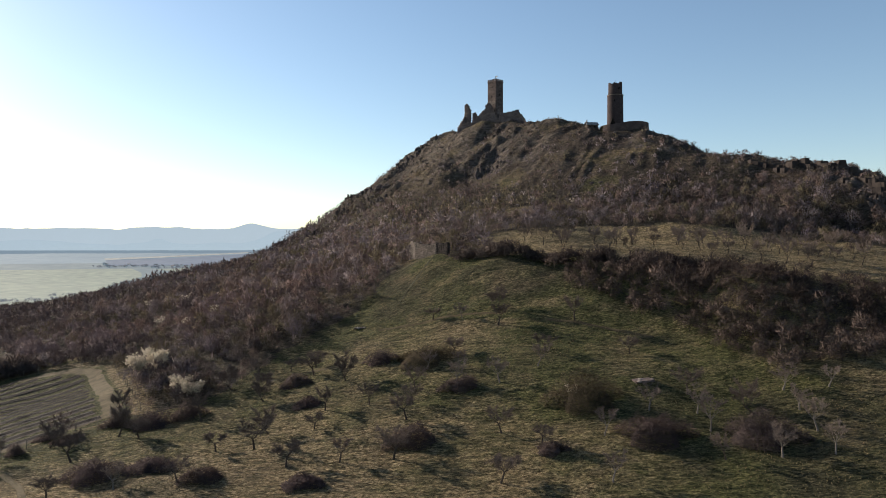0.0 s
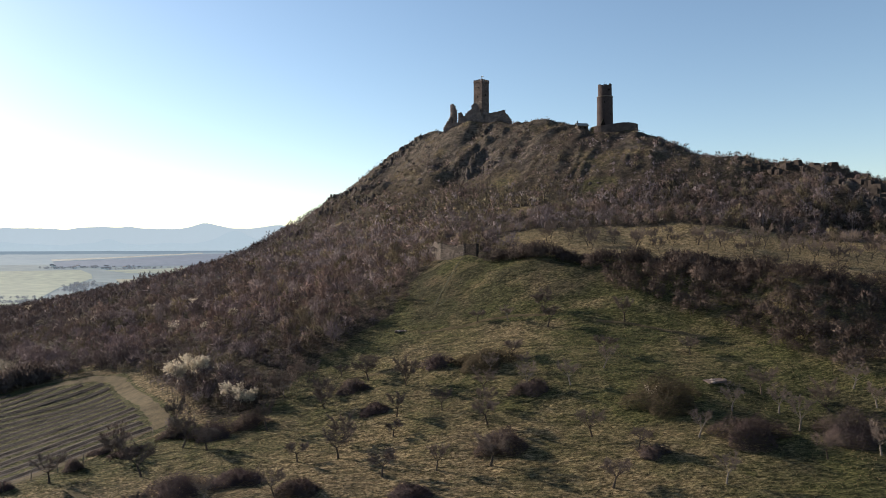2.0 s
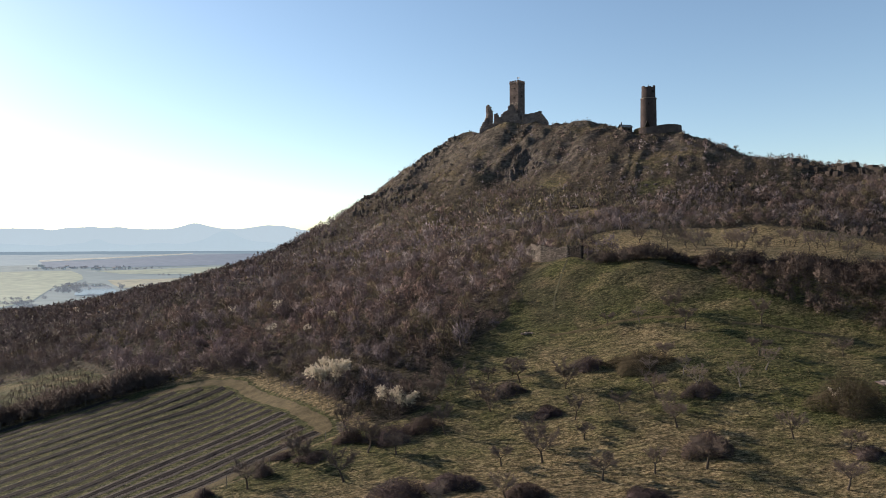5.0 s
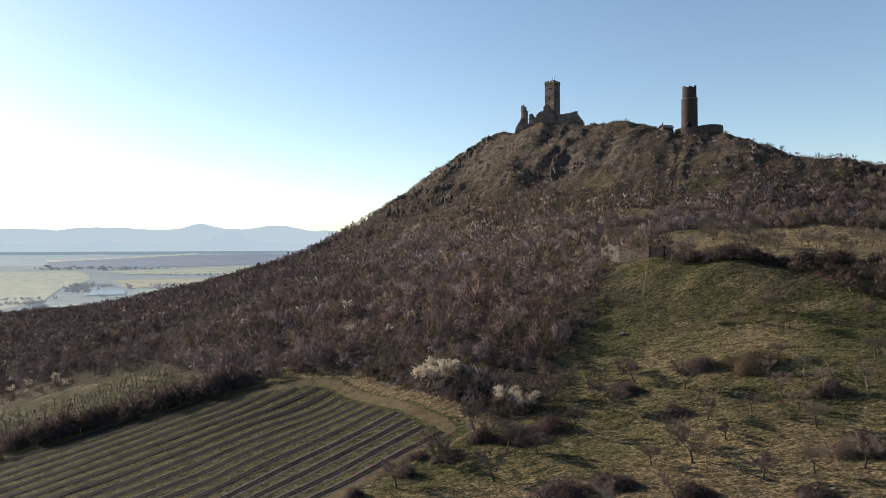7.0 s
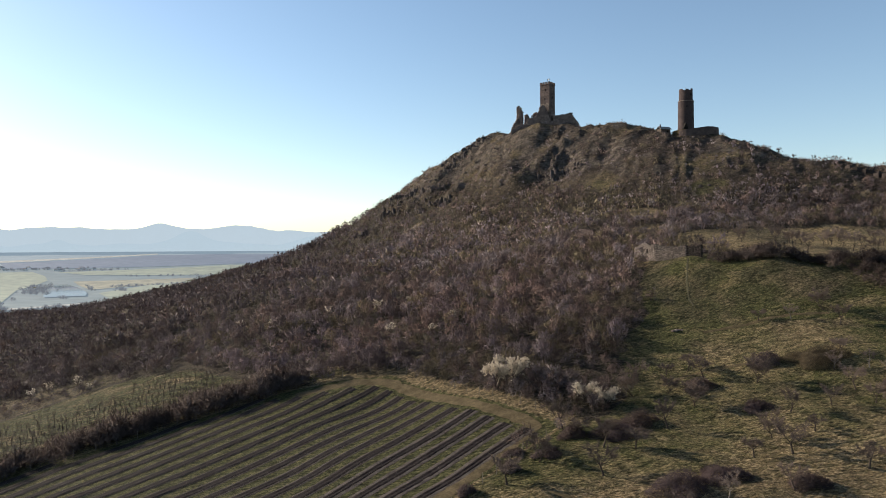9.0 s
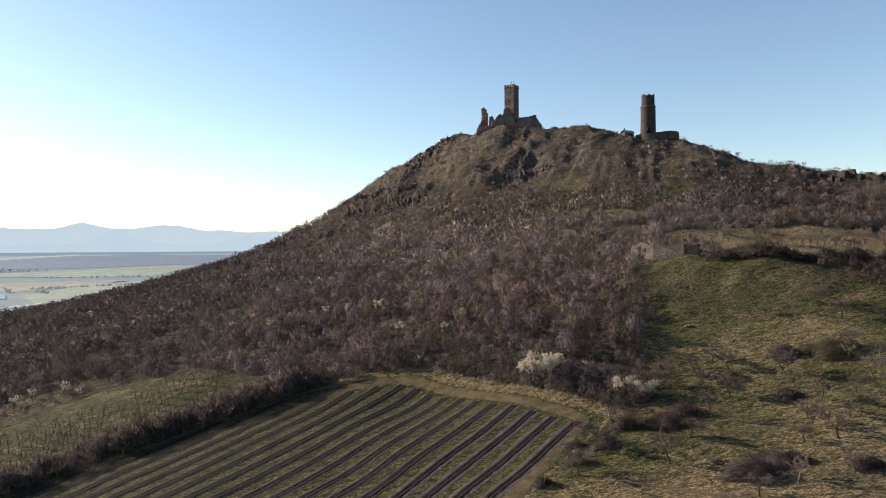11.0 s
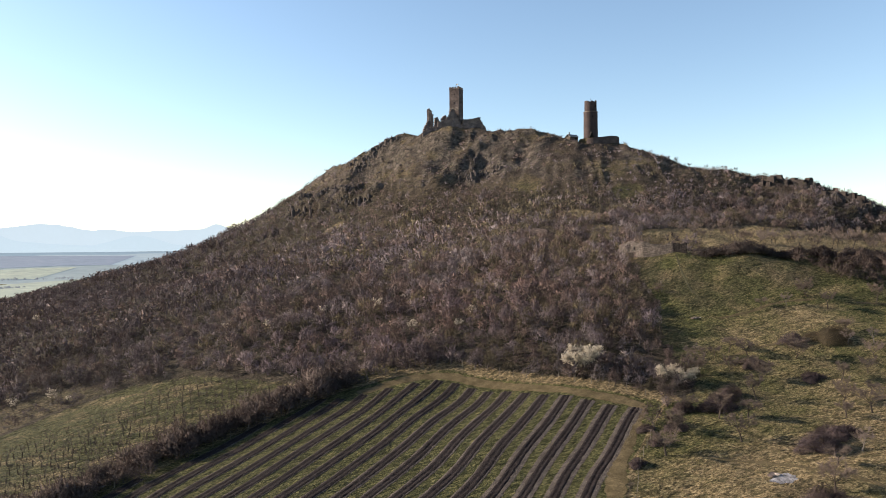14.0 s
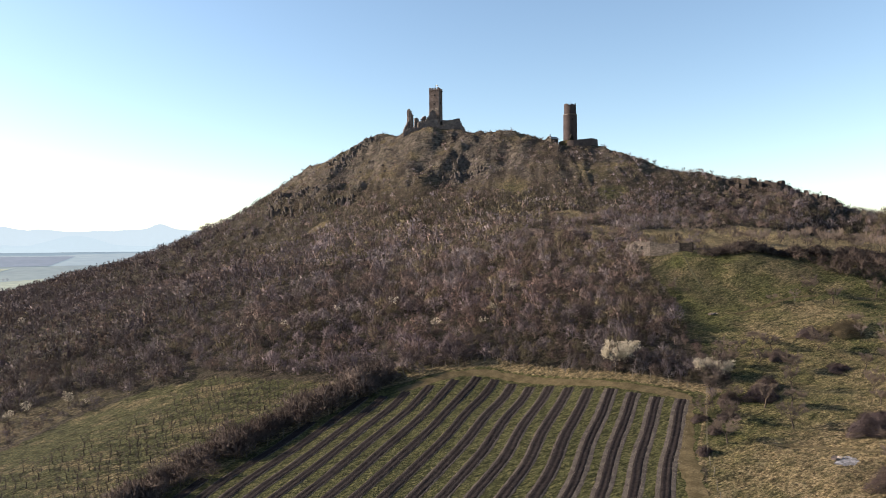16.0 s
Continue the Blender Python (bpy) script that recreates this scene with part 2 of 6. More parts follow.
# outcrops: x, y, half width, half depth
OUTCROPS = [(-72, 517, 11, 7), (-60, 505, 11, 7), (-53, 492, 9, 6), (-43, 486, 9, 5), (-14, 512, 12, 5), (-4, 508, 8, 4), (22, 420, 12, 9), (30, 432, 11, 8), (-30, 505, 10, 5), (40, 445, 10, 6),
            (164, 262, 7, 5), (166, 276, 7, 5), (161, 291, 7, 5), (174, 300, 7, 5), (181, 288, 7, 5), (-124, 548, 11, 6), (-90, 500, 12, 6), (-66, 470, 10, 4), (-28, 462, 12, 4)]


def rock_share(x, y):
    """How much of the ground at the places is bare outcrop."""
    r = np.zeros(np.shape(x))
    for cx, cy, a, b in OUTCROPS:
        r = np.maximum(r, np.exp(-(((x - cx) / a) ** 2 + ((y - cy) / b) ** 2) * 1.3))
    return np.clip(r * 1.25 - 0.1 + 0.25 * wave_noise(x, y, 5, 17) * (r > 0.15), 0, 1)


def line_distance(x, y, line):
    """The distance of the places from a line of plan points."""
    best = np.full(np.shape(x), 1e9)
    for (ax, ay), (bx, by) in zip(line, line[1:]):
        t = np.clip(((x - ax) * (bx - ax) + (y - ay) * (by - ay)) / ((bx - ax) ** 2 + (by - ay) ** 2), 0, 1)
        best = np.minimum(best, np.hypot(x - ax - t * (bx - ax), y - ay - t * (by - ay)))
    return best


def rock_relief(x, y):
    """Ribs, gullies and rock faces."""
    z = np.zeros(np.shape(x))
    if not np.any(y > 380):
        return z
    jag = 1.6 * wave_noise(x, y, 5, 91) + 0.8 * wave_noise(x, y, 2.3, 92)
    for line, wide, h in RIBS:
        d = np.maximum(line_distance(x, y, line) + jag, 0)
        z = z + h * np.exp(-(d / wide) ** 2)
    for (ax, ay), (bx, by), h in CLIFFS:
        n = math.hypot(bx - ax, by - ay)
        along = ((x - ax) * (bx - ax) + (y - ay) * (by - ay)) / n
        s = ((x - ax) * (by - ay) - (y - ay) * (bx - ax)) / n + 1.3 * jag
        ends = smooth(-5, 2, along + jag) * smooth(n + 5, n - 2, along + jag)
        z = z + h * ends * np.exp(-(s / 11) ** 2) * (smooth(-1.6, 1.0, s) - 0.45)
    return z


def height(x, y):
    """The ground's height at arrays of places."""
    x, y = np.asarray(x, float), np.asarray(y, float)
    z = broad_form(x, y)
    relief = rock_relief(x, y)
    crag = smooth(52, 78, z) * smooth(700, 600, y)
    across, along = 0.86 * x - 0.5 * y, 0.5 * x + 0.86 * y
    ribs = 1 - np.sqrt(wave_noise(across + 9 * wave_noise(x, y, 34, 4) + 3 * wave_noise(x, y, 12, 18), along / 2.4, 15, 3) ** 2 + 0.02) * 2.2
    fine_ribs = 1 - np.abs(wave_noise(across + 2 * wave_noise(x, y, 11, 14), along / 4.5, 6.5, 13)) * 2
    z = z + relief + crag * ((0.4 + 0.8 * smooth(95, 45, x)) * (ribs - 0.4) + 0.9 * (fine_ribs - 0.3) + 0.6 * wave_noise(x, y, 8, 5) + 0.35 * wave_noise(across, along / 2, 4.2, 9) + 0.3 * wave_noise(x, y, 3.4, 10))
    rocky = rock_share(x, y)
    z = z + rocky * (2.2 * (1 - 2 * np.abs(wave_noise(across, along / 2.5, 4.5, 15))) + 1.2 * wave_noise(across, along / 3, 2.6, 16) + 0.8)
    tilled = inside(x, y, FIELD)
    z = z + 0.26 * wave_noise(x, y, 13, 1) + np.where(tilled, 0.15, 1.0) * (0.26 * wave_noise(x * 0.6, y, 4.5, 2) + 0.18 * wave_noise(x * 0.5, y, 2.2, 6))
    out = np.maximum(np.maximum(-330 - x, x - 330), np.maximum(y - 697, -60 - y))
    w = smooth(-20, 620, out)
    return z * (1 - w) + valley(x, y) * w


def h1(x, y):
    return float(height(np.array([x]), np.array([y]))[0])


def inside(x, y, poly):
    """Which of the places lie in a plan outline."""
    x, y = np.asarray(x, float), np.asarray(y, float)
    r = np.zeros(x.shape, bool)
    for (ax, ay), (bx, by) in zip(poly, poly[1:] + poly[:1]):
        if ay != by:
            r ^= ((ay > y) != (by > y)) & (x < (bx - ax) * (y - ay) / (by - ay) + ax)
    return r


MEADOW = [(-63, 139), (-53, 141), (-46, 148), (-41, 162), (-35, 177), (-23, 188), (-17, 206), (-12, 214), (-8, 226), (0, 218), (16, 207), (49, 188), (73, 174), (90, 173), (108, 167),
          (200, 150), (330, 140), (330, -60), (-150, -60), (-120, 60), (-98, 106), (-87, 119)]
TERRACE = [(9, 224), (16, 207), (49, 188), (73, 174), (90, 173), (108, 167), (200, 148), (210, 185), (138, 216), (123, 243), (95, 249), (57, 263), (32, 262), (22, 258), (12, 244)]
FIELD = [(-204, 150), (-176, 168), (-148, 185), (-121, 195), (-102, 193), (-93, 190), (-81, 170), (-63, 140), (-87, 120), (-99, 106), (-122, 60), (-200, 60), (-230, 110)]
ORCHARD = [(-206, 239), (-194, 248), (-175, 252), (-156, 243), (-136, 217), (-124, 203), (-146, 193), (-166, 183), (-180, 175), (-205, 160), (-260, 150), (-260, 205)]
SCRUB = [(28, 184), (29, 171), (42, 163), (49, 151), (54, 145), (57, 135), (66, 129), (81, 127), (97, 150), (120, 160), (90, 171), (73, 172), (49, 186)]
CLEARING = [(-235, 236), (-208, 242), (-194, 252), (-178, 256), (-192, 270), (-240, 272)]
# grassy glades on the slope: x, y, half width, half depth
GLADES = [(37, 382, 9, 15), (75, 334, 10, 8), (34, 318, 9, 15), (20, 282, 10, 12), (-64, 449, 7, 4)]
# blocky ledges on the ridge: x, y, height
LEDGES = [[(145, 321, 1.2), (151, 317, 1.5), (157, 312, 2.0)], [(161, 308, 2.6), (166, 305, 3.0), (169, 302, 2.4)], [(172, 299, 2.8), (175, 296, 2.4), (178, 292, 2.0)],
          [(164, 285, 1.8), (166, 279, 2.2), (168, 274, 2.6)], [(171, 271, 5.0), (169, 267, 4.4), (171, 264, 3.6), (167, 262, 2.4)]]
HEDGE = [(-205, 158), (-181, 172), (-166, 181), (-146, 191), (-129, 198), (-114, 200)]


# ---- mesh helpers ----
def mesh_of(name, verts, faces, mat, tint=None, layer="tint", shade=False, normals=None):
    """A mesh of triangles or of quads from arrays."""
    verts, faces = np.asarray(verts, np.float32), np.asarray(faces, np.int32)
    n, k = faces.shape
    me = bpy.data.meshes.new(name)
    me.vertices.add(len(verts))
    me.vertices.foreach_set("co", verts.ravel())
    me.loops.add(n * k)
    me.loops.foreach_set("vertex_index", faces.ravel())
    me.polygons.add(n)
    me.polygons.foreach_set("loop_start", np.arange(0, n * k, k, dtype=np.int32))
    if shade:
        me.polygons.foreach_set("use_smooth", np.ones(n, bool))
    me.update(calc_edges=True)
    if tint is not None:
        at = me.attributes.new(layer, "FLOAT_COLOR", "POINT")
        at.data.foreach_set("color", np.concatenate([np.asarray(tint, np.float32), np.ones((len(verts), 1), np.float32)], 1).ravel())
    me.materials.append(mat)
    if normals is not None:
        me.polygons.foreach_set("use_smooth", np.ones(n, bool))
        me.normals_split_custom_set_from_vertices(np.asarray(normals, np.float32))
    return me


def part(name, bm, mat, parent, label=""):
    """Links a bmesh as one part under a thing or under a part."""
    me = bpy.data.meshes.new(name)
    bm.to_mesh(me)
    bm.free()
    me.materials.append(mat)
    ob = new(name, me)
    ob.parent = parent
    return tagged(ob, label)


def under(name, me, parent, label=""):
    ob = new(name, me)
    ob.parent = parent
    return tagged(ob, label)


def box(bm, x, y, z, sx, sy, sz, turn=0.0, taper=1.0):
    """A box standing on (x, y, z), turned about its upright."""
    r = bmesh.ops.create_cube(bm, size=1)["verts"]
    c, s = math.cos(turn), math.sin(turn)
    for v in r:
        k = taper if v.co.z > 0 else 1.0
        a, b = v.co.x * sx * k, v.co.y * sy * k
        v.co = (x + a * c - b * s, y + a * s + b * c, z + (v.co.z + 0.5) * sz)
    return r


# ---- ground ----
def axis(lo, hi, step, far_lo, far_hi):
    core = np.arange(lo, hi + 0.1, step)
    up, d, down = [], step, []
    v = hi
    while v < far_hi:
        d *= 1.14
        v = min(v + d, far_hi)
        up.append(v)
    v, d = lo, step
    while v > far_lo:
        d *= 1.14
        v = max(v - d, far_lo)
        down.append(v)
    return np.concatenate([down[::-1], core, up])


def build_ground():
    gx, gy = axis(-230, 200, 1.05, -4800, 4800), axis(84, 230, 0.85, -1500, 4800)
    gy = np.concatenate([gy[gy <= 230], np.arange(231.5, 620, 1.9), gy[gy > 620]])
    x, y = np.meshgrid(gx, gy)
    z = height(x, y)
    ragged = 5 * wave_noise(x, y, 9, 21) + 3 * wave_noise(x, y, 4, 22)
    meadow, terrace = (inside(x + 0.5 * ragged, y + 0.4 * ragged, p) for p in (MEADOW, TERRACE))
    field, orchard = inside(x, y, FIELD), inside(x, y, ORCHARD)
    open_ground = meadow | terrace | field | orchard
    core = broad_form(x, y)
    lush = 0.42 + 0.34 * wave_noise(x, y, 26, 31) + 0.15 * wave_noise(x, y, 9, 32) - 0.30 * smooth(128, 108, y) * smooth(30, 0, x) + 0.3 * smooth(0, 45, x) * smooth(150, 115, y) + 0.25 * smooth(-25, -60, x)
    # Slope below the terrace: greener turf, also deepened to paint in its shade.
    lush = np.where(inside(x, y, [(-19, 218), (16, 205), (50, 184), (62, 168), (40, 158), (20, 162), (-14, 172), (-28, 188)]), 0.72 + 0.22 * wave_noise(x, y, 11, 44) + 0.28 * wave_noise(x, y, 4, 45), lush)
    lush = np.where(field, 1.25 + 0.25 * wave_noise(x, y, 14, 33), lush)
    lush = np.where(orchard, 0.75 + 0.25 * wave_noise(x, y, 12, 34) + 0.45 * wave_noise(x * 0.9 - y * 0.4, (x * 0.4 + y * 0.9) * 2.2, 4, 38), lush)
    lush = np.where(terrace, -0.10 + 0.35 * wave_noise(x, y, 9, 40), lush)
    litter = np.where(open_ground | (line_distance(x, y, HEDGE) < 9), 0.0, 0.85)
    litter = np.where(terrace & ~meadow, np.clip(0.0 + 0.4 * wave_noise(x, y, 8, 41), 0, 0.5), litter)
    litter = np.where(~open_ground & (line_distance(x, y, FIELD[2:9]) < 4.5), 0.2, litter)
    lush = np.where(~open_ground & (line_distance(x, y, FIELD[2:9]) < 4.5), -0.1, lush)
    litter = np.where(inside(x, y, CLEARING), 0.6, litter)
    # Litter here also darkens meadow slopes turned from the sun, as painted shade.
    litter = np.where(meadow, np.clip(0.45 * smooth(22, 60, x) * smooth(128, 108, y) + 0.30 * smooth(160, 185, y) + 0.34 * wave_noise(x, y, 7, 39), 0, 0.5), litter)
    for cx, cy, rx, ry in GLADES:
        glade = smooth(1.25, 0.75, ((x - cx) / rx) ** 2 + ((y - cy) / ry) ** 2 + 0.3 * wave_noise(x, y, 6, 66))
        litter, lush = litter * (1 - 0.6 * glade), np.where(glade > 0.2, (0.55 if cy > 330 and cx > 0 else 0.1) + 0.2 * wave_noise(x, y, 7, 67), lush)
    high = smooth(66, 90, core + 6 * wave_noise(x, y, 15, 35))
    litter = litter * (1 - high) + high * np.clip(0.74 + 0.5 * wave_noise(x, y, 20, 36) + 0.4 * wave_noise(x, y, 7, 42), 0.2, 0.95)
    dz = np.hypot(np.gradient(z, axis=1) / np.gradient(x, axis=1), np.gradient(z, axis=0) / np.gradient(y, axis=0))
    rock = high * 0.9 * smooth(0.5, 1.0, dz + 0.35 * wave_noise(x, y, 6, 37))
    rock = np.maximum(rock, rock_share(x, y))
    lush = lush * (1 - high) + (0.16 + 0.24 * wave_noise(x, y, 18, 43)) * high
    litter = np.where(field, 0.14, np.where(orchard, 0.25, litter))
    plain = smooth(-60, -85, z)
    lush = np.where(plain > 0.3, 0.6, lush)
    litter, rock = litter * (1 - plain), rock * (1 - plain)
    ny, nx = x.shape
    idx = np.arange(nx * ny).reshape(ny, nx)
    quads = np.stack([idx[:-1, :-1], idx[:-1, 1:], idx[1:, 1:], idx[1:, :-1]], -1).reshape(-1, 4)
    me = mesh_of("ground", np.stack([x, y, z], -1).reshape(-1, 3), quads, GROUND, np.stack([lush, litter, rock], -1).reshape(-1, 3), "cover", True)
    tagged(new("ground", me), "hillside and valley ground of turf, dry grass, litter and rock", "ground", kind="structure")


build_ground()


# ---- plants ----
def ribbon(base, tip, width, rng, out=None):
    """Thin triangles from base to tip, for twigs; out: the way their flat sides face, by and large."""
    n = len(base)
    d = tip - base
    turn = rng.normal(size=(n, 3))
    side = np.cross(d, turn if out is None else out + 0.35 * turn)
    side /= np.linalg.norm(side, axis=1)[:, None] + 1e-9
    w = np.asarray(width)[:, None] * side * 0.5
    if out is not None:
        w *= np.sign((np.cross(2 * w, d + w) * out).sum(1))[:, None]
    v = np.stack([base - w, base + w, tip], 1).reshape(-1, 3)
    return v, np.arange(3 * n).reshape(n, 3)


def unit(v):
    return v / (np.linalg.norm(v, axis=1)[:, None] + 1e-9)


def shrub_form(rng, twigs, radius, tall, width, upright=0.5, stems=5):
    """A bare shrub: stems from the foot, twigs fanning out into a rounded crown."""
    ang = rng.uniform(0, 2 * np.pi, stems)
    out = rng.uniform(0.25, 0.75, stems) * radius
    heads = np.stack([np.cos(ang) * out, np.sin(ang) * out, rng.uniform(0.35, 0.75, stems) * tall], 1)
    feet = heads * np.array([0.25, 0.25, 0.0])
    sv, sf = ribbon(feet, heads, np.full(stems, width * 1.4), rng)
    k = rng.integers(0, stems, twigs)
    t = rng.uniform(0.35, 1.0, twigs)[:, None]
    base = feet[k] + (heads[k] - feet[k]) * t
    d = rng.normal(size=(twigs, 3))
    d[:, 2] = np.abs(d[:, 2]) * 0.8 + upright
    d[:, :2] += base[:, :2] / radius * 0.9
    d /= np.linalg.norm(d, axis=1)[:, None]
    tip = base + d * (rng.uniform(0.2, 0.5, twigs) * min(tall, 3.6))[:, None]
    tip[:, 2] = np.clip(tip[:, 2], 0.1, tall * 1.05)
    tv, tf = ribbon(base, tip, rng.uniform(0.6, 1.4, twigs) * width, rng)
    return np.concatenate([sv, tv]), np.concatenate([sf, tf + len(sv)])


def dome_form(rng, twigs, radius, tall, width, stems=4, clumps=13, reach=1.0):
    """A bare shrub with a rounded, lumpy crown: many clumps of short twigs on a few stems."""
    d = rng.normal(size=(clumps, 3))
    d[:, 2] = np.abs(d[:, 2]) * 1.1 - 0.1
    d /= np.linalg.norm(d, axis=1)[:, None]
    heart = d * rng.uniform(0.45, 0.95, (clumps, 1)) * np.array([radius * 0.8, radius * 0.8, tall * 0.62]) + np.array([0, 0, tall * 0.24])
    k = rng.integers(0, clumps, twigs)
    w = rng.normal(size=(twigs, 3)) + d[k] * 0.7 + np.array([0, 0, 0.35])
    w /= np.linalg.norm(w, axis=1)[:, None]
    size = (rng.uniform(0.28, 0.46, clumps) * radius)[k][:, None]
    base = heart[k] + w * size * rng.uniform(0.15, 0.8, (twigs, 1))
    way = w * 0.75 + rng.normal(size=(twigs, 3)) * 0.4 + np.array([0, 0, 0.3])
    tip = base + way * size * rng.uniform(0.45, 0.9, (twigs, 1)) * reach
    tip[:, 2] = np.maximum(tip[:, 2], 0.05)
    ang = rng.uniform(0, 2 * np.pi, stems)
    heads = np.stack([np.cos(ang) * radius * 0.4, np.sin(ang) * radius * 0.4, np.full(stems, tall * 0.6)], 1)
    sv, sf = ribbon(heads * np.array([0.2, 0.2, -0.1]), heads, np.full(stems, width * 1.2), rng)
    face = unit(0.7 * w + 0.8 * d[k] + np.array([0, 0, 0.15]))
    tv, tf = ribbon(base, tip, rng.uniform(0.6, 1.4, twigs) * width, rng, face)
    soft = unit(face + 0.35 * rng.normal(size=(twigs, 3)))
    return np.concatenate([sv, tv]), np.concatenate([sf, tf + len(sv)]), np.concatenate([unit(sv * np.array([1, 1, 0.1]) + 0.01), np.repeat(soft, 3, 0)])


def feather_form(rng, twigs, radius, tall, width, stems=4, reach=1.0):
    """A young bare tree or tall shrub: slender stems and a crown of fine, upswept twigs."""
    ang, out = rng.uniform(0, 2 * np.pi, stems), rng.uniform(0.1, 0.5, stems) * radius
    heads = np.stack([np.cos(ang) * out, np.sin(ang) * out, rng.uniform(0.6, 0.85, stems) * tall], 1)
    sv, sf = ribbon(heads * np.array([0.3, 0.3, -0.1]), heads, np.full(stems, width * 1.2), rng)
    d = rng.normal(size=(twigs, 3))
    d /= np.linalg.norm(d, axis=1)[:, None]
    base = d * (rng.uniform(0.2, 1.0, twigs) ** 0.45)[:, None] * np.array([radius * 0.8, radius * 0.8, tall * 0.33]) + np.array([0, 0, tall * 0.5])
    way = d * np.array([0.45, 0.45, 0.2]) + rng.normal(size=(twigs, 3)) * 0.22 + np.array([0, 0, 0.8])
    tip = base + way * (rng.uniform(0.10, 0.25, twigs) * tall * reach)[:, None]
    face = unit(d * np.array([1, 1, 0.6]) + np.array([0, 0, 0.25]))
    tv, tf = ribbon(base, tip, rng.uniform(0.6, 1.4, twigs) * width, rng, face)
    soft = unit(face + 0.35 * rng.normal(size=(twigs, 3)))
    return np.concatenate([sv, tv]), np.concatenate([sf, tf + len(sv)]), np.concatenate([unit(sv * np.array([1, 1, 0.1]) + 0.01), np.repeat(soft, 3, 0)])


SPECIES = np.array([(0.124, 0.104, 0.117), (0.156, 0.135, 0.142), (0.132, 0.100, 0.093), (0.108, 0.093, 0.062), (0.082, 0.066, 0.068)])


def mixed_tints(x, y, rng):
    """A wood of several kinds: mauve-grey, pale grey, brown, mossy and dark shrubs in drifts."""
    w = np.stack([0.9 + 0.8 * wave_noise(x, y, 34, 53), 0.55 + 0.7 * wave_noise(x, y, 22, 54), 0.7 + 0.8 * wave_noise(x, y, 28, 55), 0.25 + 0.7 * wave_noise(x, y, 18, 56), 0.5 + 0.5 * wave_noise(x, y, 15, 57)], 1)
    w = np.clip(w + (smooth(-190, -20, x)[:, None] - 0.4) * np.array([-1.0, -0.1, 0.2, 0.7, -0.3]), 0.03, None)
    k = (rng.uniform(size=(len(x), 1)) * w.sum(1)[:, None] > np.cumsum(w, 1)).sum(1)
    drift = 0.95 + 0.22 * wave_noise(x, y, 8, 58) + 0.24 * wave_noise(x + 0.6 * y, y * 2.2, 20, 60)
    return SPECIES[np.clip(k, 0, 4)] * rng.uniform(0.70, 1.30, (len(x), 1)) * np.clip(drift, 0.35, 2)[:, None]


def scatter(name, forms, x, y, size, tint, mat, rng, sink=0.1, stretch=None):
    """One mesh of many plants: each place takes one of the forms, turned and sized."""
    z = height(x, y) - sink
    which = rng.integers(0, len(forms), len(x))
    vs, fs, cs, ns, start = [], [], [], [], 0
    for k, (v, f, *way) in enumerate(forms):
        i = np.where(which == k)[0]
        if not len(i):
            continue
        a = rng.uniform(0, 2 * np.pi, len(i))
        c, s, m = np.cos(a)[:, None], np.sin(a)[:, None], size[i][:, None]
        up = m if stretch is None else m * stretch[i][:, None]
        p = np.stack([(v[:, 0] * c - v[:, 1] * s) * m + x[i][:, None], (v[:, 0] * s + v[:, 1] * c) * m + y[i][:, None], v[:, 2] * up + z[i][:, None]], -1)
        vs.append(p.reshape(-1, 3))
        fs.append((f[None] + (np.arange(len(i)) * len(v))[:, None, None] + start).reshape(-1, 3))
        cs.append(np.repeat(tint[i], len(v), 0))
        if way:
            w = way[0]
            ns.append(np.stack([w[:, 0] * c - w[:, 1] * s, w[:, 0] * s + w[:, 1] * c, w[:, 2] + 0 * c], -1).reshape(-1, 3))
        start += len(i) * len(v)
    return mesh_of(name, np.concatenate(vs), np.concatenate(fs), mat, np.concatenate(cs), normals=np.concatenate(ns) if ns else None)


def jitter_net(lo_x, hi_x, lo_y, hi_y, step, rng):
    x, y = np.meshgrid(np.arange(lo_x, hi_x, step), np.arange(lo_y, hi_y, step))
    x, y = x.ravel() + rng.uniform(-0.55, 0.55, x.size) * step, y.ravel() + rng.uniform(-0.55, 0.55, y.size) * step
    return x, y


def tints(x, y, rng, low, high, spread=0.12):
    t = np.clip(0.5 + 0.6 * wave_noise(x, y, 30, 51) + 0.35 * wave_noise(x, y, 9, 52) + rng.normal(0, 0.25, len(x)), 0, 1)[:, None]
    return (np.array(low) * (1 - t) + np.array(high) * t) * rng.uniform(1 - spread, 1 + spread, (len(x), 1))


